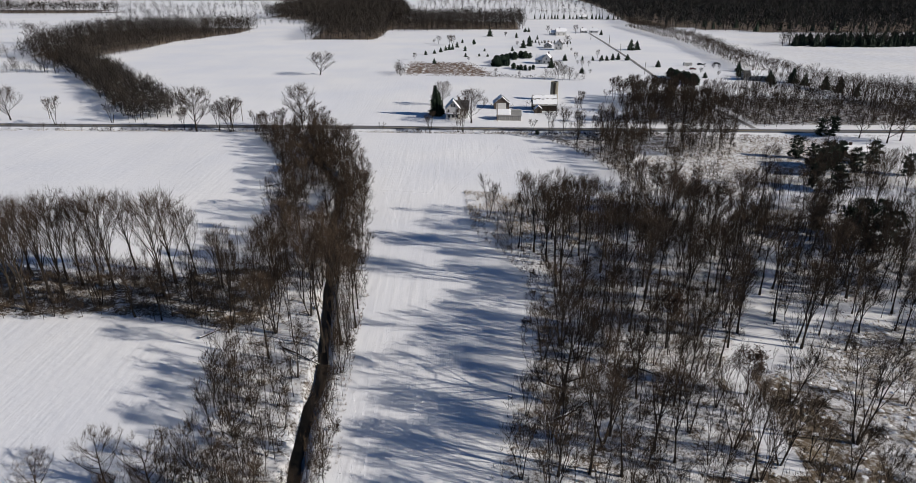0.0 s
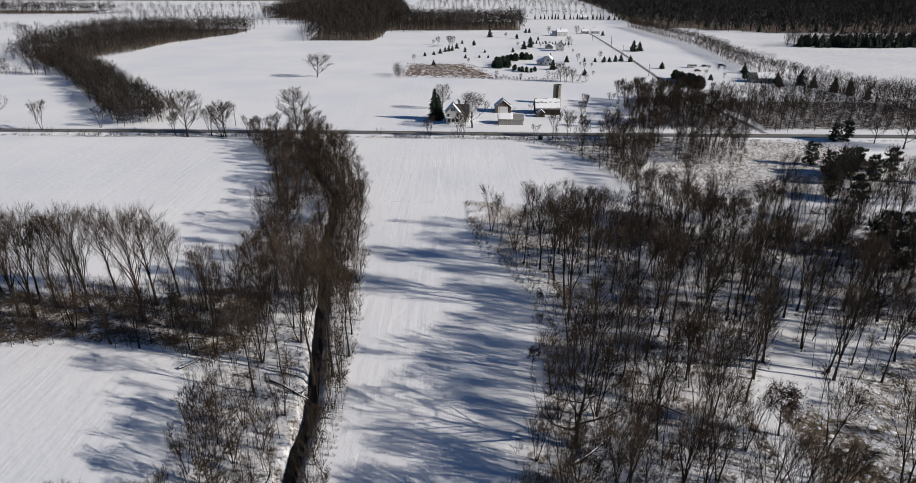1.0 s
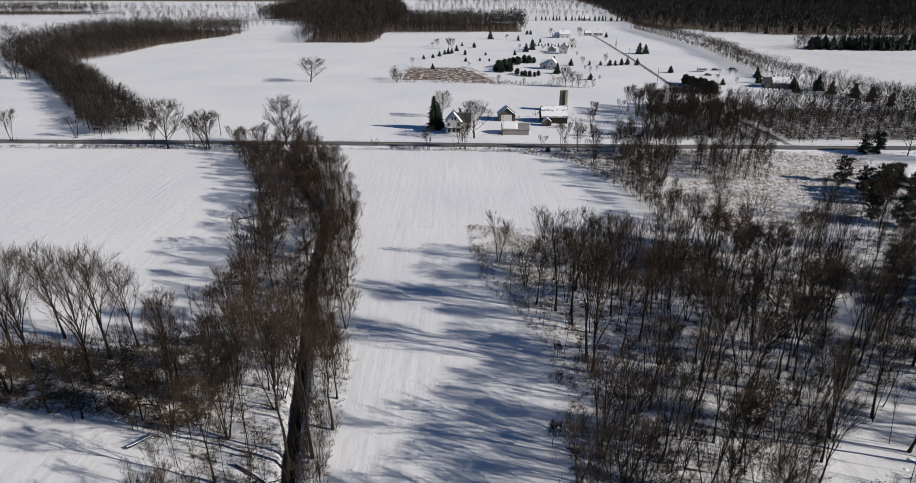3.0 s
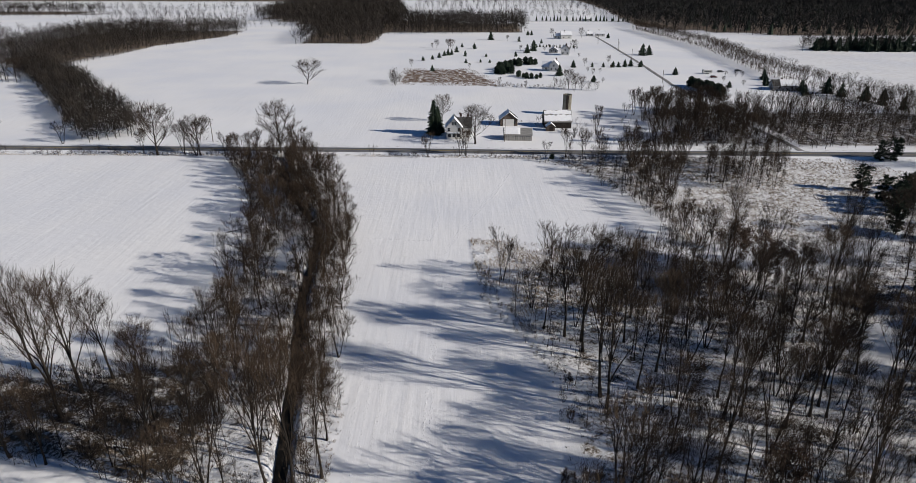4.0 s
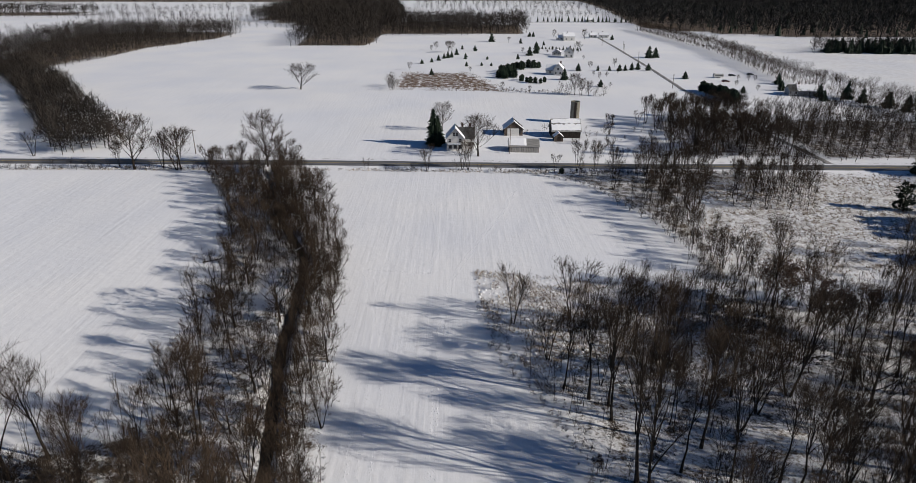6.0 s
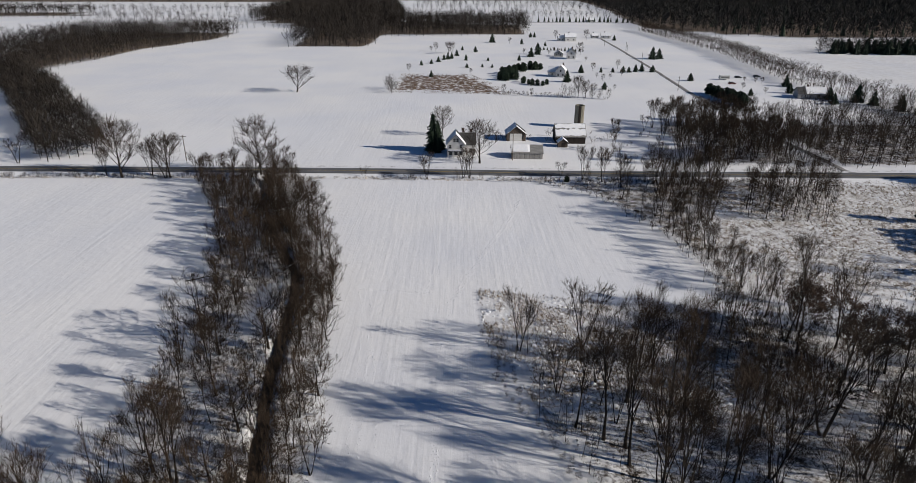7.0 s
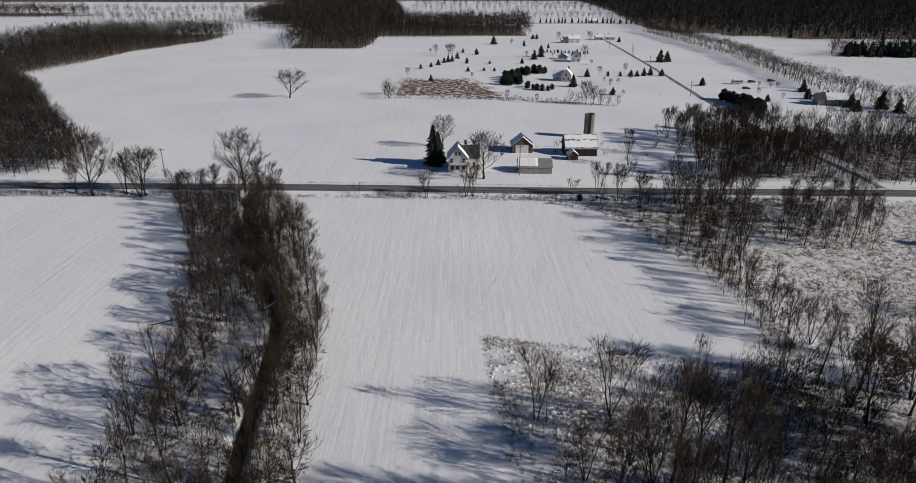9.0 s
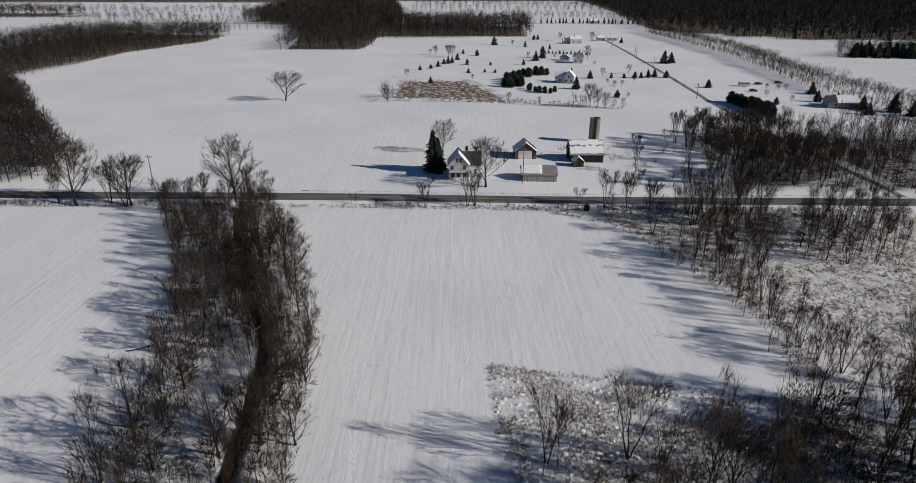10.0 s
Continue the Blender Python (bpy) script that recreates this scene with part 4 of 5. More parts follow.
for x, y, h in ((98, 150, 10), (104, 154, 11), (108, 147, 10), (101, 143, 9), (112, 158, 9), (95, 158, 8)):
    plant("pine", x, y, h, "evergreens in the wood", wide=0.85)
plant("leafy", -78, 123, 3.0, "", "low shrub with rusty dead leaves", wide=1.3)
plant("leafy", -31, 187, 3.2, "", "low leafy bush overhanging the bank", wide=1.5)

# ---- joined far woods ----
def joined(name, places, soups, material, label, category, seed, low, high, wide=1.0):
    rng = random.Random(seed)
    vs, fs, n = [], [], 0
    for x, y in places:
        v, f = soups[rng.randrange(len(soups))]
        a, h = rng.uniform(0, 6.283), rng.uniform(low, high)
        c, s = math.cos(a) * h * wide, math.sin(a) * h * wide
        w = np.stack([v[:, 0] * c - v[:, 1] * s + x, v[:, 0] * s + v[:, 1] * c + y, v[:, 2] * h + gz(x, y)], 1)
        vs.append(w)
        fs.append(f + n)
        n += len(v)
    ob = new(name, mesh_of(name, np.concatenate(vs), np.concatenate(fs), material))
    return tagged(ob, label, category, kind="stuff")


def band(line, half):
    left, right = [], []
    for i, p in enumerate(line):
        a, b = Vector((*line[max(i - 1, 0)], 0)), Vector((*line[min(i + 1, len(line) - 1)], 0))
        d = (b - a).normalized()
        left.append((p[0] - d.y * half, p[1] + d.x * half))
        right.append((p[0] + d.y * half, p[1] - d.x * half))
    return left + right[::-1]


def puff(seed, count, thick, length, wide=0.27, low=0.12):
    """A rounded haze of twigs one unit high on a thin stem."""
    rng = random.Random(seed)
    s = Soup()
    s.spike(Vector((0, 0, -0.02)), Vector((rng.gauss(0, 0.03), rng.gauss(0, 0.03), 0.7)), 0.012 + thick * 0.3)
    for _ in range(count):
        u = Vector((rng.gauss(0, 1), rng.gauss(0, 1), rng.gauss(0, 1))).normalized() * rng.random() ** 0.45
        zc, zr = (1 + low) / 2, (1 - low) / 2
        taper = 0.6 + 0.4 * (u.z + 1) / 2 if u.z < 0 else 1.0
        p = Vector((u.x * wide * taper, u.y * wide * taper, zc + u.z * zr * 0.9))
        d = (Vector((u.x, u.y, 0.55 + 0.5 * u.z)) + Vector((rng.gauss(0, 0.35), rng.gauss(0, 0.35), rng.gauss(0, 0.3)))).normalized()
        s.blade(p, p + d * length * rng.uniform(0.6, 1.3), thick)
    return s.arrays()


MID = []
for i in range(6):
    v, f = merged(bare_tree(100 + i, 8, 0.34, 0.14 + 0.03 * (i % 2), 6, 0.055, 3, 3, 2, thick=0.016, vase=0.3, rise=0.5, cheap=True))
    MID.append((v / 8, f))
FAR = [puff(120 + i, 95, 0.010, 0.16, 0.30, -0.02) for i in range(6)]
HAZE = [puff(140 + i, 25, 0.026, 0.24, 0.36, 0.04) for i in range(6)]
LOW = [puff(160 + i, 110, 0.012, 0.2, 0.34, 0.05) for i in range(6)]

STAND = []
for i in range(6):
    v, f = merged(bare_tree(180 + i, 14, 0.26, 0.34, 10, 0.17, 5, 5, 1, peak=1.05, thick=0.034, cheap=True))
    STAND.append((v / 14, f))

for x, y in scatter(THICKET, 5.6, 21, (), 60):
    plant("tall", x, y, DICE.uniform(12, 17), "trees of the north thicket")
for x, y in scatter(THICKET_OPEN, 9.0, 20, (), 7):
    plant("multi", x, y, DICE.uniform(5, 11), "trees of the north thicket")
joined("north_thicket", scatter(THICKET, 5.2, 19), MID, TWIG, "thin leafless poles of the north thicket", "thicket", 19, 8, 14, 0.9)
joined("thicket_brush", scatter(THICKET_DARK, 2.2, 22), LOW, BRUSH, "low tangled brush under the thicket", "brush", 22, 2.5, 5.5, 1.2)
joined("thicket_edge_brush", thinned(scatter(THICKET_OPEN, 3.0, 18), 6.6, 0.05), LOW, BRUSH, "scattered low brush beside the thicket", "brush", 18, 0.8, 2.4, 1.5)
joined("east_thicket", scatter(THICKET_EAST, 4.2, 23), STAND, TWIG, "tall leafless trees beside the road", "thicket", 23, 10, 16, 0.68)
joined("east_brush", scatter(THICKET_EAST, 3.2, 24), LOW, BRUSH, "low brush among roadside trees", "brush", 24, 1.5, 4, 1.5)
joined("near_wood_saplings", thinned(scatter(NEAR_WOOD, 2.9, 96), 2.7, -0.15), MID, TWIG, "young growth crowding the end of the wood", "saplings", 96, 4, 10, 0.9)
joined("wood_saplings", [p for p in thinned(scatter(WOOD, 4.6, 71), 5.5, 0.0) if in_wood(p)], MID, BARK, "many thin leafless saplings in the wood", "saplings", 71, 5, 13, 0.6)
joined("upper_hedge_saplings", [p for p in scatter(HEDGE, 3.4, 97) if p[1] > 178 and dry(p)], MID, TWIG, "close young growth in the upper hedgerow", "saplings", 97, 5, 10, 1.2)
joined("creek_saplings", [p for p in scatter(HEDGE, 4.0, 72) if dry(p) and west_open(p, 4.1)], MID, TWIG, "thin saplings crowding the creek banks", "saplings", 72, 3.5, 9, 0.8)
joined("strip_saplings", scatter(STRIP, 3.0, 73), MID, TWIG, "thin saplings under the strip of wood", "saplings", 73, 4, 11, 0.8)
joined("dark_tangle", scatter([(52, 158), (54, 181), (70, 184), (90, 180), (84, 160), (64, 150)], 3.0, 74), LOW, BRUSH, "dark tangle of briars at the wood edge", "brush", 74, 1.2, 3.6, 1.2)
joined("clearing_brush", [p for p in scatter([(38, 50), (42, 90), (52, 98), (60, 96), (74, 108), (110, 112), (112, 60)], 4.2, 79) if lane_free(p)], LOW, BRUSH, "briars and brush of the clearing", "brush", 79, 0.9, 2.6, 1.4)
joined("bank_saplings", scatter(band([(p[0] + 3.4, p[1]) for p in CREEK[2:]], 1.7), 1.7, 82), MID, TWIG, "upright saplings crowding the creek edge", "saplings", 82, 5, 10.5, 0.7)
joined("bank_tangle", thinned([p for p in scatter(band(CREEK[2:], 3.4), 2.1, 75) if p[1] > 190], 8.8, -0.2), LOW, BRUSH, "briars hanging over the creek banks", "brush", 75, 1.5, 5.0, 1.0)
joined("hedge_brush", [p for p in scatter(HEDGE, 2.4, 92) if p[1] > 148 and dry(p)], LOW, BRUSH, "dense dark brush under the hedgerow", "brush", 92, 1.8, 6.0, 1.0)
OVERHANG = [(creek_x(y) + 2.6, y) for y in range(124, 186, 6)]
joined("overhanging_shrubs", thinned(scatter(band(OVERHANG, 3.0), 2.4, 83), 9.2, -0.22), MID, BRUSH, "tall many-stemmed shrubs leaning over the creek", "shrubs", 83, 5, 11, 1.5)
joined("overhang_twigs", thinned(scatter(band(OVERHANG, 2.6), 2.6, 84), 5.3, -0.12), LOW, BRUSH, "rust-brown brush along the creek edge", "brush", 84, 2, 7.5, 0.9)
joined("bank_edge_tangle", scatter(band([(p[0] + 3.5, p[1]) for p in CREEK[2:]], 1.6), 2.4, 76), LOW, BRUSH, "brush lining the field edge by the creek", "brush", 76, 1.5, 4.5, 1.0)
WOOD_EDGE = [(15.8, 118), (16.4, 128), (14.4, 136), (12.2, 143), (8.4, 150), (5.8, 157), (4.4, 168), (3, 176)]
joined("wood_edge_brush", scatter(band(WOOD_EDGE, 2.0), 1.3, 98), LOW, BRUSH, "low brush along the edge of the wood", "brush", 98, 0.4, 1.7, 1.4)
joined("wood_edge_saplings", thinned(scatter(band([(p[0] + 3.5, p[1]) for p in WOOD_EDGE], 2.6), 2.8, 99), 4.9, -0.05), MID, BARK, "slender young trees along the edge of the wood", "saplings", 99, 4, 10, 1.0)
FIELD_EDGE = [(24, 266), (38, 257), (46, 239), (52.6, 220), (55.5, 199), (53, 186)]
joined("field_edge_brush", scatter(band(FIELD_EDGE, 1.6), 1.6, 77), LOW, BRUSH, "line of brush between the long field and the meadow", "brush", 77, 0.6, 2.2, 1.5)
joined("field_edge_saplings", scatter(band(FIELD_EDGE[2:], 3.0), 2.9, 85), MID, BARK, "upright leafless saplings along the field edge", "saplings", 85, 5, 10, 0.9)
# Brush at the clump's foot, packed close to stand for shadowed ground too.
joined("clump_brush", scatter(CLUMP, 2.3, 100), LOW, BRUSH, "dark brush under the clump of trees", "brush", 100, 0.8, 3.0, 1.3)
joined("belt_brush", thinned(scatter(BELT_CLOSE, 2.3, 91), 7.7, -0.3), LOW, BRUSH, "dark brush under the belt of trees", "brush", 91, 1.5, 4.2, 1.1)
joined("lower_hedge_saplings", [p for p in scatter(HEDGE, 2.7, 93) if p[1] < 106 and dry(p) and west_open(p, 2.6)], MID, BARK, "close young growth beside the creek", "saplings", 93, 5, 11, 0.9)
LOWER_HEDGE = [(-42, 91), (-37, 80), (-43, 66), (-40, 52), (-26, 52), (-25.5, 76), (-27, 92)]
for x, y in scatter(LOWER_HEDGE, 4.3, 27, CREEK_TREES, 32):
    plant("multi", x, y, DICE.uniform(6.5, 10.5), "trees along the creek")
joined("lower_hedge_brush", thinned(scatter(LOWER_HEDGE, 2.5, 108), 5.9, -0.2), LOW, BRUSH, "brown brush between field and creek", "brush", 108, 2.0, 5.5, 1.1)
joined("strip_brush", thinned(scatter(STRIP, 2.8, 94), 3.8, -0.1), LOW, BRUSH, "dark undergrowth below the strip of wood", "brush", 94, 1.5, 5.0, 1.0)
# Saplings added to bring down the brightness of the open clearing.
joined("clearing_saplings", [p for p in thinned(scatter([(50, 58), (52, 100), (62, 122), (80, 142), (104, 130), (116, 104), (114, 58)], 3.4, 95), 1.9, -0.12) if lane_free(p)], MID, BARK, "young leafless trees added to darken the clearing", "saplings", 95, 5, 12, 0.9)
joined("oak_tangle", scatter([(45, 144), (45, 178), (55, 179), (58, 150)], 2.3, 86), LOW, BRUSH, "dark mass of briars and young oaks at the wood edge", "brush", 86, 3.5, 7.5, 0.9)
joined("inner_saplings", [p for p in scatter([(72, 142), (78, 172), (98, 182), (122, 184), (134, 150), (134, 112), (100, 110), (84, 116), (74, 124)], 5.0, 87) if lane_free(p)], MID, BARK, "tall thin trees standing close in the wood", "saplings", 87, 9, 15, 0.7)
joined("inner_brush", [p for p in scatter([(72, 142), (78, 172), (98, 182), (122, 184), (134, 150), (134, 112), (100, 110), (84, 116), (74, 124)], 5.0, 88) if lane_free(p)], LOW, BRUSH, "low brush on the floor of the wood", "brush", 88, 1.5, 4, 1.3)
joined("side_road_trees", [p for p in scatter([(116, 282), (117, 352), (136, 352), (142, 282)], 3.4, 89) if float(line_distance(SIDE_ROAD, p[0], p[1])) > 1.9], MID, TWIG, "leafless trees crowding both sides of the side road", "thicket", 89, 8, 14, 1.2)
joined("side_road_brush", [p for p in scatter([(119, 284), (120, 346), (134, 346), (140, 284)], 2.4, 90) if float(line_distance(SIDE_ROAD, p[0], p[1])) > 1.5], LOW, BRUSH, "brush crowding both sides of the side road", "brush", 90, 2, 4.5, 1.1)
joined("belt_saplings", thinned(scatter(BELT_CLOSE, 3.3, 78) + scatter(CLUMP, 3.6, 78), 2.2, -0.2), MID, TWIG, "thin saplings between field and meadow", "saplings", 78, 5, 11, 0.8)
WEST_HEDGE = [(-139, 296), (-165, 330), (-205, 385), (-258, 456), (-300, 505)]
joined("west_hedge", scatter(band(WEST_HEDGE, 12), 3.0, 25), LOW, FARWOOD, "broad hedge of bare trees between the fields", "hedge", 25, 6, 13, 1.0)
joined("west_wood", scatter(WEST_WOOD, 6.2, 26), FAR, FARWOOD, "leafless wood at the edge of the far field", "wood", 26, 12, 19)
joined("middle_wood", scatter(MIDDLE_WOOD, 7.2, 27), FAR, FARWOOD, "dense leafless wood behind the fields", "wood", 27, 15, 22)
EAST_HEDGE = [(250, 285), (226, 345), (214, 394), (210, 477), (218, 560), (226, 635), (222, 740), (217, 858)]
joined("east_hedge", scatter(band(EAST_HEDGE, 5), 3.4, 28), STAND, TWIG, "long row of bare trees along the eastern field", "tree row", 28, 9, 13.5, 1.0)
# The east forest takes the far-wood colour with shade painted in.
joined("east_forest", scatter(EAST_FOREST, 9.5, 29), HAZE, SHADED_FARWOOD, "dark forest reaching the horizon", "forest", 29, 15, 22)
joined("hedge_foot", scatter(band(EAST_HEDGE, 4), 3.4, 34), LOW, BRUSH, "low brush at the foot of the tree row", "brush", 34, 2, 5, 1.3)
spire = Soup()
for k, r in ((0.05, 0.2), (0.3, 0.16), (0.55, 0.1)):
    n = len(spire.v)
    spire.v += [Vector((0, 0, k + 0.45))] + [Vector((math.cos(a) * r * (1 if j % 2 else 0.7), math.sin(a) * r * (1 if j % 2 else 0.7), k - 0.03)) for j, a in enumerate(np.arange(0, 6.2, 0.785))]
    spire.f += [(n, n + 1 + j, n + 1 + (j + 1) % 8) for j in range(8)]
# Low conifers added only to fill in darkness under the far crowns.
joined("forest_conifers", scatter([(300, 800), (400, 752), (560, 766), (820, 906), (1500, 2200), (520, 2200), (330, 1100)], 34.0, 33), [spire.arrays()], NEEDLE, "low evergreens added to darken the gaps under the far forest", "conifers", 33, 9, 14, 1.5)
joined("far_conifer_row", scatter(band([(110, 1003), (185, 998), (240, 990)], 3), 5.5, 35), [spire.arrays()], NEEDLE, "dark row of evergreens along the far road", "conifers", 35, 5, 9, 1.3)
joined("east_copse", scatter(COPSE, 6.0, 30), FAR, FARWOOD, "small bare copse across the eastern field", "wood", 30, 10, 15)
joined("east_copse_conifers", scatter([(310, 620), (372, 614), (520, 630), (520, 660), (330, 650)], 6.5, 31), [(merged(s)[0] / 10, merged(s)[1]) for s in bush_soups[:2]], NEEDLE, "dark evergreens at the edge of the copse", "conifers", 31, 7, 12, 1.3)
for name, line, half, gap, low, high in (
    ("field_hedge", [(-460, 905), (-260, 885), (-170, 880)], 4, 7, 6, 13),
    ("field_hedge", [(-520, 1050), (-330, 1040), (-160, 1010)], 7, 7, 8, 15),
    ("field_hedge", [(-900, 620), (-560, 560), (-400, 545), (-300, 520)], 5, 6, 6, 12),
    ("field_hedge", [(-700, 440), (-420, 446), (-262, 448)], 4.5, 3.4, 4, 10),
    ("field_hedge", [(-1200, 1350), (-500, 1230), (-250, 1300)], 12, 9, 9, 17),
    ("field_hedge", [(85, 1120), (240, 1105), (420, 1080)], 9, 8, 8, 14),
    ("field_hedge", [(-1300, 1180), (-740, 1092), (-538, 1066), (-420, 1150)], 8, 8, 7, 14),
    ("field_hedge", [(-900, 830), (-556, 812), (-430, 790)], 6, 7, 6, 12),
    ("field_hedge", [(-80, 1330), (250, 1290), (420, 1280)], 10, 9, 9, 17),
    ("field_hedge", [(-80, 1520), (150, 1500), (420, 1460)], 18, 10, 9, 17),
):
    joined(name, scatter(band(line, half), gap, 40 + int(half * 10)), FAR, FARWOOD, "far hedge of bare trees between snowy fields", "hedge", 41, low, high)
joined("horizon_wood", scatter(HORIZON_WOOD, 27.0, 50), HAZE, FARWOOD, "dark woods along the horizon", "forest", 50, 16, 26, 1.3)
joined("northwest_wood", scatter(NORTHWEST_WOOD, 12.0, 51), HAZE, FARWOOD, "bare wood beyond the western fields", "forest", 51, 14, 21)

joined("far_brush", [(x, y) for x, y, h in LATER], [(merged(s)[0] / 3.6, merged(s)[1]) for s in brush_soups], BRUSH, "tangled leafless brush along road and banks", "brush", 81, 1.4, 3.4)

# ---- buildings ----
def gable_block(parent, m, w, d, wall, ridge, siding, roofing, snow=(1.0, 1.0), over=0.4, front=(), side_l=(), side_r=(), chimneys=(), door=None):
    """A gabled block with its ridge along local y; windows as (offset, sill, width, height)."""
    def put(name, bm, mat, par=parent, label=""):
        ob = part(name, bm, mat, par, label)
        if par is parent:
            ob.matrix_basis = m
        return ob
    put("wall", prism(bmesh.new(), [(-w / 2, -0.4), (w / 2, -0.4), (w / 2, wall), (0, ridge - 0.12), (-w / 2, wall)], -d / 2, d / 2), siding)
    k = (ridge - wall) / (w / 2)
    for sgn, cover in ((-1, snow[0]), (1, snow[1])):
        e = w / 2 + over
        ze = ridge - k * e
        slope = put("roof_slope", prism(bmesh.new(), [(0, ridge - 0.1), (0, ridge + 0.06), (sgn * e, ze + 0.06), (sgn * e, ze - 0.1)], -d / 2 - over, d / 2 + over), roofing)
        if cover:
            y1 = -d / 2 - over + (d + 2 * over) * cover
            put("snow_cover", prism(bmesh.new(), [(0, ridge + 0.07), (0, ridge + 0.24), (sgn * (e - 0.1), ze + 0.22), (sgn * (e + 0.02), ze + 0.07)], -d / 2 - over + 0.05, y1 - 0.05), SNOW, parent, "thick white snow lying on the roof")
            parent.children[-1].matrix_basis = m
    def window(face, o, z, ww, hh):
        y = -d / 2
        turn = {"front": pose(0, 0, 0), "left": pose(0, 0, 0, 0, 0, -90), "right": pose(0, 0, 0, 0, 0, 90)}[face]
        far = d / 2 if face == "front" else w / 2
        bm = bmesh.new()
        for x0, x1, z0, z1 in ((o - ww / 2 - 0.1, o - ww / 2, z - 0.1, z + hh + 0.1), (o + ww / 2, o + ww / 2 + 0.1, z - 0.1, z + hh + 0.1), (o - ww / 2, o + ww / 2, z + hh, z + hh + 0.1), (o - ww / 2, o + ww / 2, z - 0.1, z), (o - ww / 2, o + ww / 2, z + hh / 2 - 0.03, z + hh / 2 + 0.03)):
            box(bm, x0, x1, -far - 0.07, -far + 0.02, z0, z1)
        fr = part("window", bm, WHITE, parent, "white framed window")
        fr.matrix_basis = m @ turn
        part("pane", box(bmesh.new(), o - ww / 2, o + ww / 2, -far - 0.025, -far + 0.02, z, z + hh), GLASS, fr, "dark glass pane")
    for face, rows in (("front", front), ("left", side_l), ("right", side_r)):
        for r in rows:
            window(face, *r)
    for x, y, top in chimneys:
        bm = box(bmesh.new(), x - 0.4, x + 0.4, y - 0.4, y + 0.4, wall, top)
        box(bm, x - 0.48, x + 0.48, y - 0.48, y + 0.48, top, top + 0.18)
        put("chimney", bm, BRICK, parent, "dark brick chimney")
    if door:
        o, ww, hh, mat = door
        bm = box(bmesh.new(), o - ww / 2, o + ww / 2, -d / 2 - 0.06, -d / 2 + 0.02, 0, hh)
        box(bm, o - ww / 2 - 0.12, o - ww / 2, -d / 2 - 0.09, -d / 2 + 0.02, 0, hh + 0.12)
        box(bm, o + ww / 2, o + ww / 2 + 0.12, -d / 2 - 0.09, -d / 2 + 0.02, 0, hh + 0.12)
        put("door", bm, mat)


def at(x, y, turn=0):
    return pose(x, y, gz(x, y), 0, 0, turn)


house = thing("farmhouse", at(-2.4, 301), "white two-storey farmhouse with a dark wing roof in snow", "house")
gable_block(house, pose(0, 0, 0), 6.4, 8, 4.9, 8.4, WHITE, SHINGLE, (1.0, 0.55), 0.45, [(-0.55, 5.6, 0.8, 1.3), (0.55, 5.6, 0.8, 1.3), (-2.1, 3.2, 0.9, 1.3), (1.9, 3.2, 0.9, 1.3)], [(-1.5, 1.0, 0.9, 1.5), (1.5, 1.0, 0.9, 1.5), (0, 3.2, 0.9, 1.2)])
gable_block(house, pose(4.3, 2.2, 0, 0, 0, 90), 6.8, 5.6, 4.3, 7.6, WHITE, SHINGLE, (0.0, 0.9), 0.4, (), [(-1.2, 1.0, 0.9, 1.5), (1.2, 1.0, 0.9, 1.5)], (), [(0.4, 1.6, 9.0), (0.4, -1.4, 8.8)])
porch = part("porch_roof", prism(bmesh.new(), [(-3.0, 2.45), (3.0, 2.45), (3.0, 2.65), (-3.0, 2.65)], -5.9, -4.02), SHINGLE, house, "low porch roof")
part("porch_snow", box(bmesh.new(), -2.95, 2.95, -5.85, -4.05, 2.654, 2.83), SNOW, porch, "snow on the porch roof")
for x in (-2.8, -0.95, 0.95, 2.8):
    part("porch_post", box(bmesh.new(), x - 0.09, x + 0.09, -5.75, -5.57, -0.3, 2.45), WHITE, house)
for x in (-1.9, 0.0, 1.9):
    part("porch_window", box(bmesh.new(), x - 0.6, x + 0.6, -4.05, -3.98, 0.7, 2.1), GLASS, house, "dark porch window")

shed = thing("garage", at(21.8, 324.5), "brown gabled garage with a white front wall", "garage")
gable_block(shed, pose(0, 0, 0), 7.6, 7.2, 2.9, 5.9, OLDWOOD, SHINGLE, (1.0, 0.35), 0.4)
part("garage_front", box(bmesh.new(), -2.6, 2.2, -3.68, -3.58, -0.3, 3.0), WHITE, shed, "white painted garage doors")
# Dark panel laid on the wall; its colour stands for an opening's inner shade.
part("doorway", box(bmesh.new(), 2.3, 2.9, -3.66, -3.58, 0.9, 2.3), GLASS, shed, "dark panel in place of a shaded side opening")

lean = thing("equipment_shed", at(23.6, 298.3, -3), "long low grey shed with half its roof under snow", "shed")
gable_block(lean, pose(0, 0, 0, 0, 0, 90), 7.2, 11.2, 2.4, 4.4, OLDWOOD, TIN, (0.0, 1.0), 0.3)
part("roof_snow", prism(bmesh.new(), [(-5.7, 0.0), (1.0, 0.0), (0.2, 0.15), (-5.7, 0.17)], -3.9, 0.0), SNOW, lean, "snow lying on part of the roof").matrix_basis = pose(0, 0, 4.47, 29.0, 0, 0)
for k in range(12):
    part("board", box(bmesh.new(), -5.5 + k * 0.92, -4.66 + k * 0.92, -3.66, -3.58, -0.3, 2.35), TIN, lean)

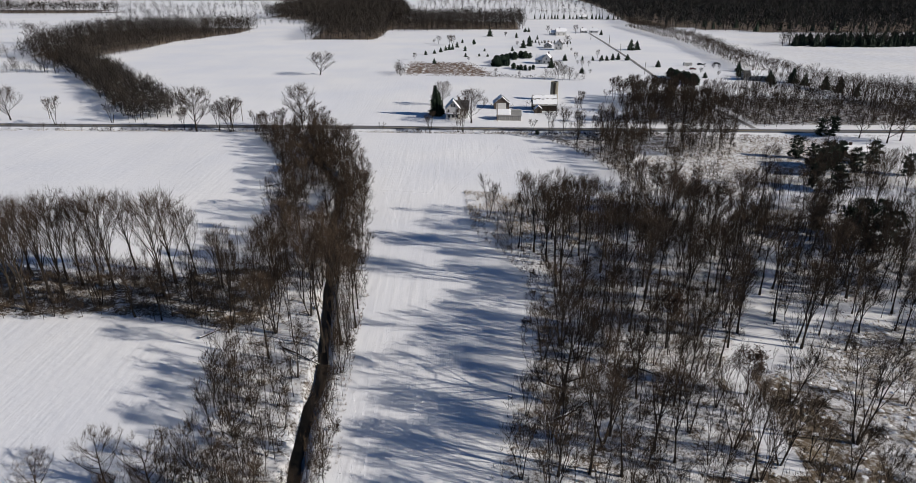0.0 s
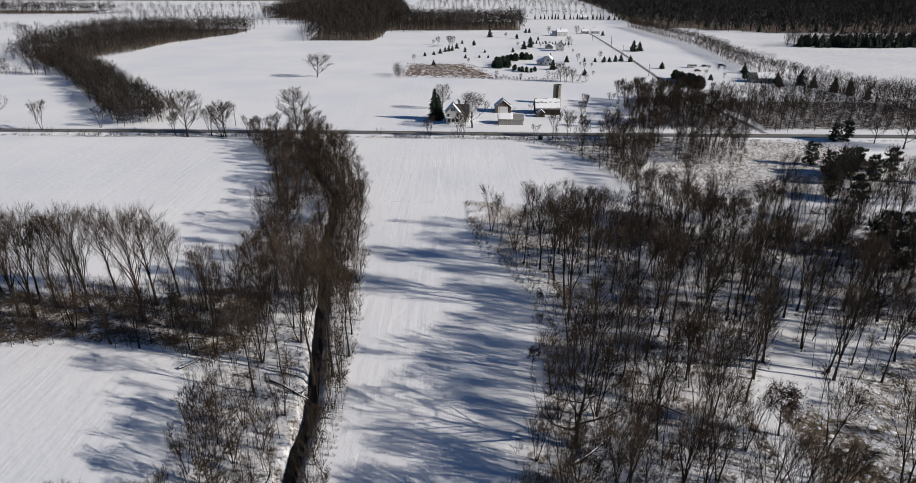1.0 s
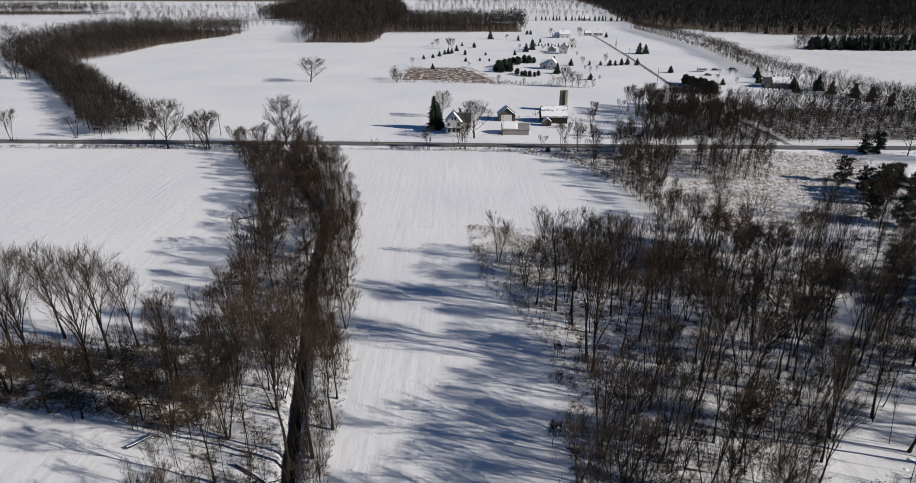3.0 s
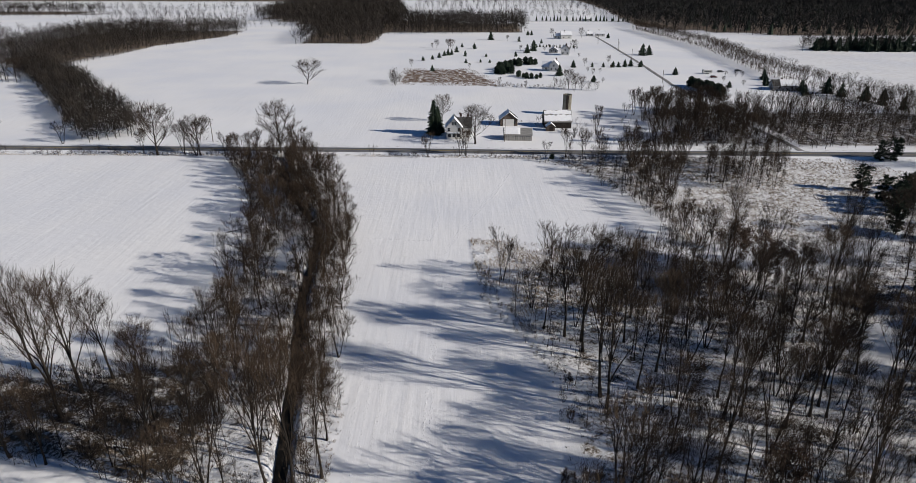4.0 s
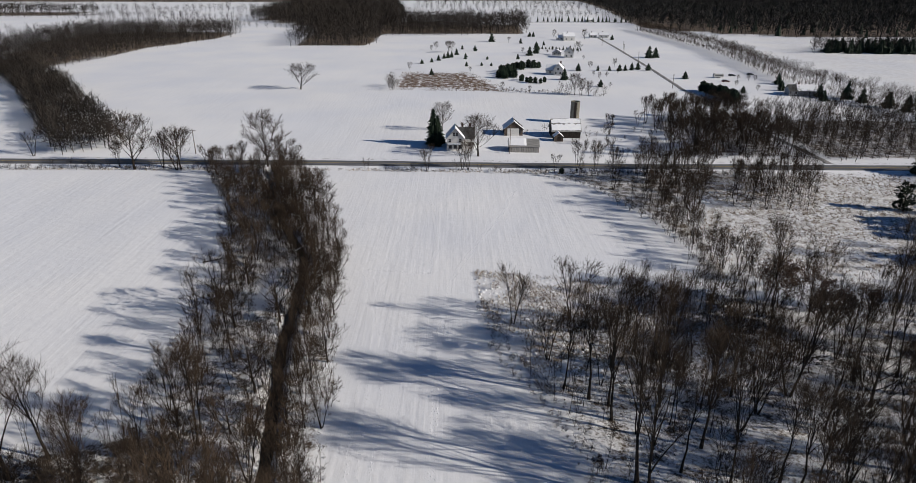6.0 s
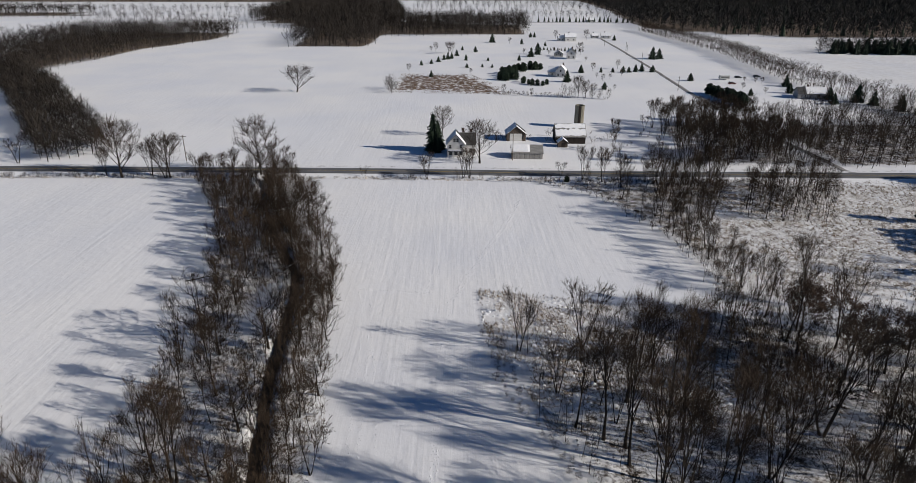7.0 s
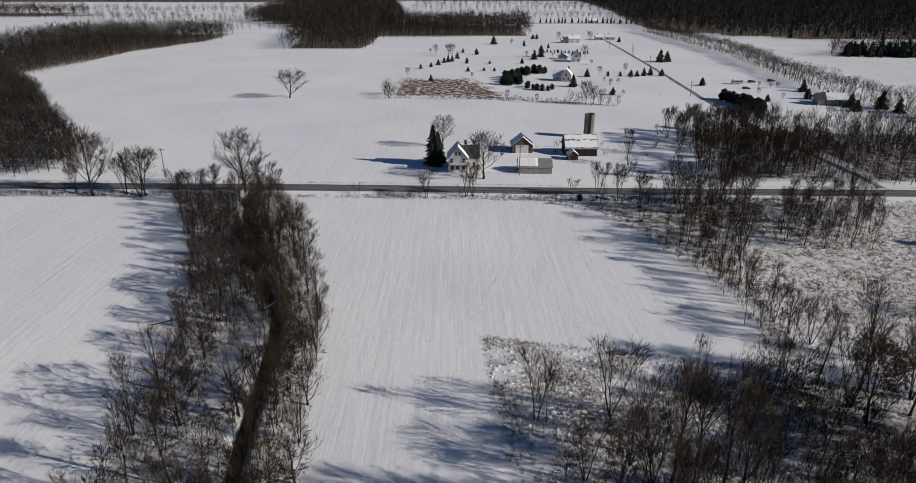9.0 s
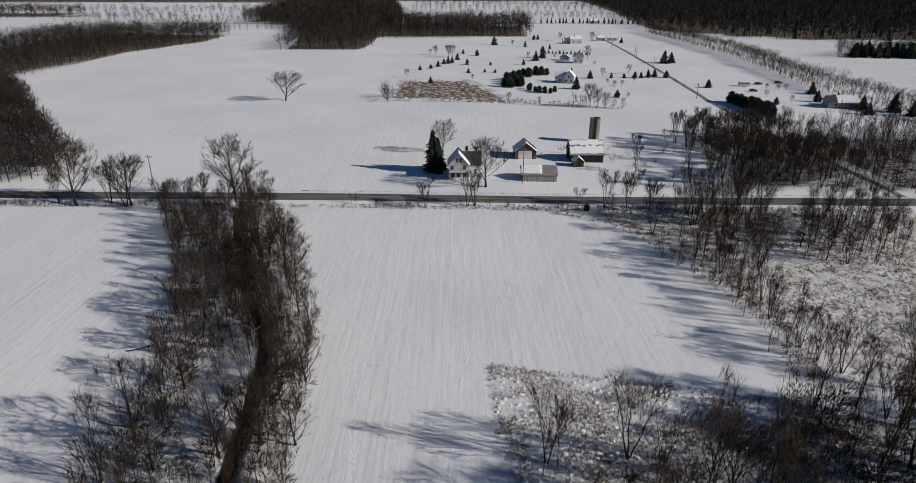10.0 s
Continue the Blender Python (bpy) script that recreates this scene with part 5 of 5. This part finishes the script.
barn = thing("barn", at(43, 321.5), "dark weathered barn with snow on its roof", "barn")
gable_block(barn, pose(0, 0, 0, 0, 0, 90), 9, 11.6, 3.1, 7.0, DARKWOOD, TIN, (0.0, 1.0), 0.4)
def ragged_strip(low, high):
    """A snow strip 12 m long with wavering edges, lying on its slope."""
    bm = bmesh.new()
    rows = []
    for k in range(29):
        x, a, c = -6.0 + k * 12 / 28, low(k), high(k)
        rows.append([bm.verts.new(q) for q in ((x, -a, 0), (x, -a, 0.15), (x, -c, 0.15), (x, -c, 0))])
    for p, q in zip(rows, rows[1:]):
        for i in range(4):
            bm.faces.new((p[i], p[(i + 1) % 4], q[(i + 1) % 4], q[i]))
    for r in (rows[0], rows[-1]):
        bm.faces.new(r)
    bmesh.ops.recalc_face_normals(bm, faces=bm.faces)
    return bm


for low, high in ((lambda k: 0.35 + 0.5 * noise.noise(Vector((k * 0.31, 1.5, 0))), lambda k: 2.3 + 0.5 * noise.noise(Vector((k * 0.41, 4.5, 0)))), (lambda k: 2.75 + 0.7 * noise.noise(Vector((k * 0.37, 7.5, 0))), lambda k: 5.9 + 0.35 * noise.noise(Vector((k * 0.6, 2.5, 0))))):
    part("roof_snow", ragged_strip(low, high), SNOW, barn, "patchy snow sliding off the barn roof").matrix_basis = pose(0, 0, 7.08, 40.9, 0, 0)
for k in range(14):
    part("board", box(bmesh.new(), -5.75 + k * 0.83, -4.98 + k * 0.83, -4.58, -4.5, -0.3, 3.0), DARKWOOD, barn)

hut = thing("small_shed", at(39, 312.6), "small gabled wooden shed with a snowy roof", "shed")
gable_block(hut, pose(0, 0, 0), 3.6, 3.4, 2.0, 3.4, OLDWOOD, SHINGLE, (1.0, 1.0), 0.3, door=(0.2, 1.2, 1.8, DARKWOOD))

silo = thing("silo", at(51.5, 347), "old pale concrete stave silo with an open top", "silo")
bm = bmesh.new()
bmesh.ops.create_cone(bm, cap_ends=False, segments=28, radius1=2.05, radius2=2.05, depth=9.8, matrix=pose(0, 0, 4.7))
inner = bmesh.ops.create_cone(bm, cap_ends=False, segments=28, radius1=1.88, radius2=1.88, depth=9.8, matrix=pose(0, 0, 4.7))
bmesh.ops.recalc_face_normals(bm, faces=bm.faces)
part("stave_wall", bm, STAVE, silo)
# Dark disc below the rim; its colour stands for the shaded interior.
bm = bmesh.new()
bmesh.ops.create_cone(bm, cap_ends=True, segments=28, radius1=1.9, radius2=1.9, depth=0.1, matrix=pose(0, 0, 8.9))
part("silo_top", bm, DARKWOOD, silo, "dark disc in place of the shaded inside")
for k in range(11):
    bm = bmesh.new()
    bmesh.ops.create_cone(bm, cap_ends=False, segments=28, radius1=2.08, radius2=2.08, depth=0.05, matrix=pose(0, 0, 0.5 + k * 0.85))
    part("hoop", bm, TIN, silo, "rusting steel hoop")
part("chute", box(bmesh.new(), -0.75, 0.25, -2.5, -1.95, 0, 9.4), DARKWOOD, silo, "dark wooden chute down the side")

def far_house(x, y, turn, w, d, wall, ridge, siding, label, wing=None, cover=(1.0, 1.0)):
    h = thing("house", at(x, y, turn), label, "house")
    gable_block(h, pose(0, 0, 0), w, d, wall, ridge, siding, SHINGLE, cover, 0.4, [(-w / 4, 1.0, 1.0, 1.3), (w / 4, 1.0, 1.0, 1.3), (0, wall * 0.75, 1.0, 1.3)], [(-d / 4, 1.0, 1.1, 1.3), (d / 4, 1.0, 1.1, 1.3)], [(-d / 4, 1.0, 1.1, 1.3), (d / 4, 1.0, 1.1, 1.3)], [(0.6, 1.5, ridge + 0.9)])
    if wing:
        gable_block(h, pose(wing[0], wing[1], 0, 0, 0, 90), wing[2], wing[3], wing[4], wing[5], siding, SHINGLE, cover, 0.4, (), [(0, 1.0, 1.3, 1.2)])
    return h


GREYSIDE = plain("grey_siding", (0.25, 0.25, 0.25), (0.36, 0.36, 0.35), 1.2, 0.7, (0.3, 0.3, 6))
far_house(67, 496, -18, 6, 8, 4.6, 7.6, WHITE, "white house with a steep snowy gable roof", (-5.5, 1, 6.5, 6, 3.2, 6.2), (1.0, 0.8))
far_house(89, 589, -10, 7, 9, 4.8, 7.8, WHITE, "pale house with dark eaves among conifers", None, (1.0, 0.0))
far_house(81.5, 604, -10, 7, 6, 2.6, 4.8, GREYSIDE, "low grey garage beside the pale house", None, (0.9, 1.0))
far_house(112, 731, 90, 7, 11, 4.4, 7.4, WHITE, "long white house with gables facing the snow", (2, 2, 6, 6, 4.2, 7.0))
far_house(103, 733, 90, 5.5, 6, 3.0, 5.2, WHITE, "white garage with a snowy roof", None)
far_house(143, 764, 90, 6, 7, 2.8, 5.0, GREYSIDE, "low grey farm shed under snow", None)
far_house(154, 762, 80, 7, 10, 3.0, 5.6, WHITE, "low white house beside the far road", None)
# Snow left off one slope to darken a roof that trees shade.
far_house(190, 419, 82, 8, 14, 2.9, 5.6, GREYSIDE, "long low house with a snowy roof under bare trees", (4, 1, 7, 6, 2.9, 5.0), (0.7, 0.0))
far_house(185, 1002, 90, 7, 12, 3.0, 5.5, WHITE, "pale far house behind a row of trees", None)
far_house(146, 230, 85, 7, 12, 2.8, 4.8, GREYSIDE, "low grey house among the pines", None)

# ---- poles, vehicles, logs ----
def utility_pole(x, y, h, turn):
    e = thing("utility_pole", at(x, y, turn), "weathered wooden utility pole standing in snow", "utility pole", "utility poles")
    bm = bmesh.new()
    bmesh.ops.create_cone(bm, cap_ends=True, segments=10, radius1=0.17, radius2=0.11, depth=h + 0.5, matrix=pose(0, 0, h / 2 - 0.25))
    part("post", bm, POLEWOOD, e)
    part("crossarm", box(bmesh.new(), -1.1, 1.1, 0.10, 0.22, h - 0.75, h - 0.6), POLEWOOD, e)
    for k in (-0.95, -0.4, 0.4, 0.95):
        bm = bmesh.new()
        bmesh.ops.create_cone(bm, cap_ends=True, segments=8, radius1=0.06, radius2=0.03, depth=0.18, matrix=pose(k, 0.16, h - 0.51))
        part("insulator", bm, GLASS, e)


for x, y, h in ((18, 293, 10.5), (-99, 292, 9.5), (126, 442, 8), (137, 560, 8), (140, 617, 8), (135, 680, 8), (145, 640, 8), (-190, 296, 9)):
    utility_pole(x, y, h, 90 if x > 100 else 0)


def wheel(parent, x, y, r, w):
    bm = bmesh.new()
    bmesh.ops.create_cone(bm, cap_ends=True, segments=14, radius1=r, radius2=r, depth=w, matrix=pose(x, y, r, 90, 0, 0))
    part("wheel", bm, RUBBER, parent)


def car(x, y, turn, paint, label):
    e = thing("car", at(x, y, turn), label, "car", "parked vehicles")
    part("body", prism(bmesh.new(), [(-2.2, 0.35), (2.2, 0.35), (2.25, 0.75), (1.2, 0.95), (0.6, 1.0), (-2.1, 1.0), (-2.25, 0.7)], -0.9, 0.9), paint, e)
    part("cabin", prism(bmesh.new(), [(-1.9, 1.004), (0.9, 1.004), (0.3, 1.5), (-1.5, 1.52)], -0.78, 0.78), GLASS, e, "dark car windows")
    part("roof_snow", box(bmesh.new(), -1.45, 0.25, -0.72, 0.72, 1.525, 1.62), SNOW, e, "snow on the car roof")
    for wx in (-1.4, 1.4):
        for wy in (-0.82, 0.82):
            wheel(e, wx, wy, 0.34, 0.22)


car(180, 489, 4, PAINT_DARK, "dark parked car on the snow")
car(166, 464, -6, PAINT_RED, "dull red low car parked on the snow")
car(194, 493.5, 2, PAINT_DARK, "dark parked van beside the field")
tr = thing("camper_trailer", at(168, 481.5), "pale camper trailer with a dark window band", "trailer", "parked vehicles")
part("body", prism(bmesh.new(), [(-3.1, 0.5), (3.1, 0.5), (3.2, 1.4), (2.9, 2.7), (-2.9, 2.7), (-3.2, 1.4)], -1.15, 1.15), PAINT_PALE, tr)
part("window_band", box(bmesh.new(), -2.4, 2.4, -1.19, -1.12, 1.4, 2.0), GLASS, tr, "dark window band")
part("roof_snow", box(bmesh.new(), -2.85, 2.85, -1.1, 1.1, 2.704, 2.86), SNOW, tr, "snow on the roof")
for wx in (-0.5, 0.5):
    for wy in (-1.05, 1.05):
        wheel(tr, wx, wy, 0.36, 0.2)


def log(x, y, turn, length, r, seed, tilt=3):
    rng = random.Random(seed)
    e = thing("fallen_trunk", pose(x, y, gz(x, y) + r * 0.7 + 0.2, 0, 0, turn), "fallen trunk with broken limbs and a line of snow", "fallen tree", "fallen trunks")
    s, w = Soup(), Soup()
    pts, rad = stem(rng, Vector((-length / 2, 0, 0)), Vector((1, 0, math.tan(radians(tilt)))).normalized(), length, r, r * 0.4, 7, 0.05, 0)
    s.tube(pts, rad, 7)
    for _ in range(6):
        p, d = along(pts, rng.uniform(0.35, 0.95))
        q, rr = stem(rng, p, side_way(rng, d, 0.8), length * rng.uniform(0.15, 0.3), r * 0.35, 0.03, 3, 0.15, 0.05)
        limb = Soup()
        limb.tube(q, rr, 4)
        child("limb", mesh_of("limb", *limb.arrays(), BARK), e)
    w.tube([p + Vector((0, 0, k * 0.75)) for p, k in zip(pts, rad)], [k * 0.62 for k in rad], 6)
    child("trunk", mesh_of("trunk", *s.arrays(), BARK), e)
    child("snow_line", mesh_of("snow_line", *w.arrays(), SNOW, True), e, "snow lying along the trunk")


for x, y, turn, ln, r in ((18, 81, 25, 6, 0.28), (-28, 97, -35, 9, 0.25), (-40, 205, 60, 8, 0.22), (-38, 193, 100, 7, 0.2), (-33, 186, 20, 7, 0.22), (-31, 183, 70, 5, 0.2), (-42, 211, 120, 6, 0.2), (-46, 104, 30, 5, 0.2), (-58, 196, 15, 7, 0.18), (33, 92, -30, 5, 0.2), (-48, 112, -20, 5, 0.22)):
    log(x, y, turn, ln, r, int(x * 7 + y))

# ---- dead grass, trails ----
REED = plain("brown_reeds", (0.07, 0.042, 0.027), (0.22, 0.15, 0.095), 0.15, 0.9, None, 0.0)
def tufts(name, polys, gap, seed, low, high, label, blades=6, material=STRAW, sink=()):
    rng = random.Random(seed)
    s = Soup()
    for poly in polys:
        for x, y in scatter(poly, gap, seed):
            if noise.noise(Vector((x * 0.11, y * 0.11, seed))) < -0.12 or (x > 44 and y < 150 and float(line_distance(LANE, x, y)) < 1.6):
                continue
            z = gz(x, y)
            for _ in range(blades):
                a, h = rng.uniform(0, 6.283), rng.uniform(low, high)
                p = Vector((x + rng.gauss(0, 0.16), y + rng.gauss(0, 0.16), z - 0.05))
                s.blade(p, p + Vector((math.cos(a) * h * 0.8, math.sin(a) * h * 0.8, h)), 0.05)
    v, f = s.arrays()
    return tagged(new(name, mesh_of(name, v, f, material)), label, "dead grass", kind="stuff")


def tussocks(name, poly, gap, seed, low, high, label):
    """Low snow-capped hummocks over buried grass."""
    rng = random.Random(seed)
    s = Soup()
    for x, y in scatter(poly, gap, seed):
        if lane_free((x, y)) and noise.noise(Vector((x * 0.16, y * 0.16, seed))) > -0.25:
            r, h, b, z = rng.uniform(0.2, 0.5), rng.uniform(low, high), len(s.v), gz(x, y)
            for k, (f, up) in enumerate(((1.0, -0.08), (0.55, 0.75))):
                for m in range(7):
                    a = m * 0.8976 + k * 0.4
                    q = f * r * rng.uniform(0.75, 1.25)
                    s.v.append(Vector((x + math.cos(a) * q * 1.2, y + math.sin(a) * q, z + up * h)))
            s.v.append(Vector((x, y, z + h)))
            for m in range(7):
                n = (m + 1) % 7
                s.f += [(b + m, b + n, b + 7 + m), (b + n, b + 7 + n, b + 7 + m), (b + 7 + m, b + 7 + n, b + 14)]
    v, f = s.arrays()
    return tagged(new(name, mesh_of(name, v, f, SNOW, True)), label, "snowy tussocks", kind="stuff")


tussocks("plot_tussocks", PLOT, 1.1, 101, 0.06, 0.24, "snow-capped grass tussocks of the rough plot")
tussocks("meadow_hummocks", MEADOW, 1.5, 102, 0.05, 0.2, "snow-capped hummocks of the rough meadow")
tussocks("clearing_hummocks", CLEARING, 1.7, 103, 0.05, 0.2, "snow-capped hummocks of the clearing")
tufts("plot_grass", [PLOT], 0.62, 61, 0.3, 0.85, "tawny dead grass poking through the snow", 7)
HEDGE_EDGE = [(-17.5, 70), (-19.4, 99), (-19.6, 117), (-22.5, 140), (-24.6, 158), (-27.6, 176), (-27.2, 189), (-32.5, 205), (-38.5, 229)]
joined("hedge_margin_weeds", thinned(scatter(band(HEDGE_EDGE, 0.8), 0.9, 104), 3.1, -0.1), LOW, REED, "dead weeds along the field margin by the creek", "weeds", 104, 0.3, 0.9, 1.5)
joined("plot_shrubs", [(15.5, 176), (17, 175), (31, 172), (33, 170.5), (35.5, 171), (6, 181), (29, 174), (14, 178)], LOW, REED, "low tawny shrubs in the rough plot", "shrubs", 105, 1.2, 2.4, 1.4)
REED_BUSHES = [(-39, 436), (-41, 441), (-37, 446), (-40, 450), (-38, 431), (-42, 446), (56, 420), (60, 418), (63, 421), (71, 416), (75, 415), (79, 413), (67, 420)]
joined("reed_bushes", REED_BUSHES, LOW, TWIG, "rounded bare bushes at the edge of the reeds", "bushes", 106, 5, 8.5, 1.0)
joined("reed_fringe", scatter([(18, 430), (24, 437), (58, 425), (58, 418), (36, 424)], 2.2, 107), LOW, BRUSH, "low brush between the reeds and the garden", "brush", 107, 0.8, 2.4, 1.5)
joined("meadow_tussocks", thinned(scatter(MEADOW, 2.6, 67), 6.1, 0.0), LOW, REED, "tussocks and low shrubs dotting the meadow", "brush", 67, 0.4, 1.3, 2.0)
joined("plot_edge", scatter(band([(3.4, 172), (2.6, 180), (2.2, 190), (22, 185.3), (50, 179.5)], 0.5), 0.75, 68), LOW, REED, "dead weeds along the edge of the plot", "brush", 68, 0.3, 0.8, 1.6)
tufts("meadow_grass", [MEADOW, CLEARING], 1.2, 62, 0.3, 0.8, "dead meadow grass poking through the snow", 8)
VERGE_BRUSH = [(-27, 269.5), (-13, 269), (-13, 271), (-27, 271.5)], [(9, 267.5), (31, 266.8), (31, 270), (9, 270.4)], [(-160, 272), (-70, 270.5), (-70, 273), (-160, 275)], [(36, 263), (96, 262), (98, 269), (36, 269.5)]
joined("verge_brush", [p for q in VERGE_BRUSH for p in scatter(q, 1.3, 66)], LOW, BRUSH, "low dark brush along the road verge", "brush", 66, 0.9, 2.2, 1.3)
VERGE = [(-200, 275), (-30, 272.5), (100, 268.5), (100, 266.3), (-30, 270.2), (-200, 272)]
tufts("verge_grass", [VERGE], 0.9, 65, 0.3, 0.9, "dead grass along the road verge", 7)
tufts("wood_litter", [WOOD, STRIP, HEDGE, BELT], 1.7, 63, 0.25, 0.7, "dead stalks and fallen twigs on the snow", 6, BRUSH)
tufts("reed_bed", [REEDS], 1.2, 64, 0.4, 1.1, "brown reeds of the marshy patch", 7, REED)


def trail(line, seed, gap, spread=0.12):
    rng = random.Random(seed)
    s = Soup()
    for (x0, y0), (x1, y1) in zip(line, line[1:]):
        n = int(math.hypot(x1 - x0, y1 - y0) / gap)
        for k in range(n):
            f = (k + rng.uniform(-0.15, 0.15)) / n
            side = spread if k % 2 else -spread
            x = x0 + (x1 - x0) * f + side + 0.5 * noise.noise(Vector((x0, (y0 + (y1 - y0) * f) * 0.12, seed)))
            y = y0 + (y1 - y0) * f
            z = gz(x, y)
            for q in range(2):
                a = rng.uniform(0, 6.283)
                c = Vector((x + math.cos(a) * 0.14, y + math.sin(a) * 0.16, z + 0.0))
                r = rng.uniform(0.09, 0.18)
                b = len(s.v)
                for m in range(5):
                    t = m * 1.2566
                    s.v.append(c + Vector((math.cos(t) * r, math.sin(t) * r * 1.2, -0.04)))
                s.v.append(c + Vector((0, 0, rng.uniform(0.04, 0.11))))
                s.f += [(b + m, b + (m + 1) % 5, b + 5) for m in range(5)]
    return s


TRAILS = [[(-7, 60), (-6.3, 130), (-5.6, 165), (-4, 185), (2, 205), (9, 225), (16, 250)], [(-14.5, 60), (-16, 130), (-18, 165), (-22, 188)], [(-16, 60), (-17.4, 130), (-20, 172), (-23, 190)], [(-13, 60), (-14, 140), (-20.5, 188)], [(-24, 191), (-8, 189)], [(-9, 189), (-7, 205), (-10, 240)]]
TRAILS += [[(x + 0.9, y + 0.3) for x, y in line] for line in (TRAILS[0], TRAILS[4], TRAILS[5])]
allv, allf, n = [], [], 0
for k, line in enumerate(TRAILS):
    v, f = trail(line, k, 0.62).arrays()
    allv.append(v)
    allf.append(f + n)
    n += len(v)
tagged(new("snow_tracks", mesh_of("snow_tracks", np.concatenate(allv), np.concatenate(allf), SNOW)), "lines of kicked-up footprints across the snow", "footprints", kind="stuff")
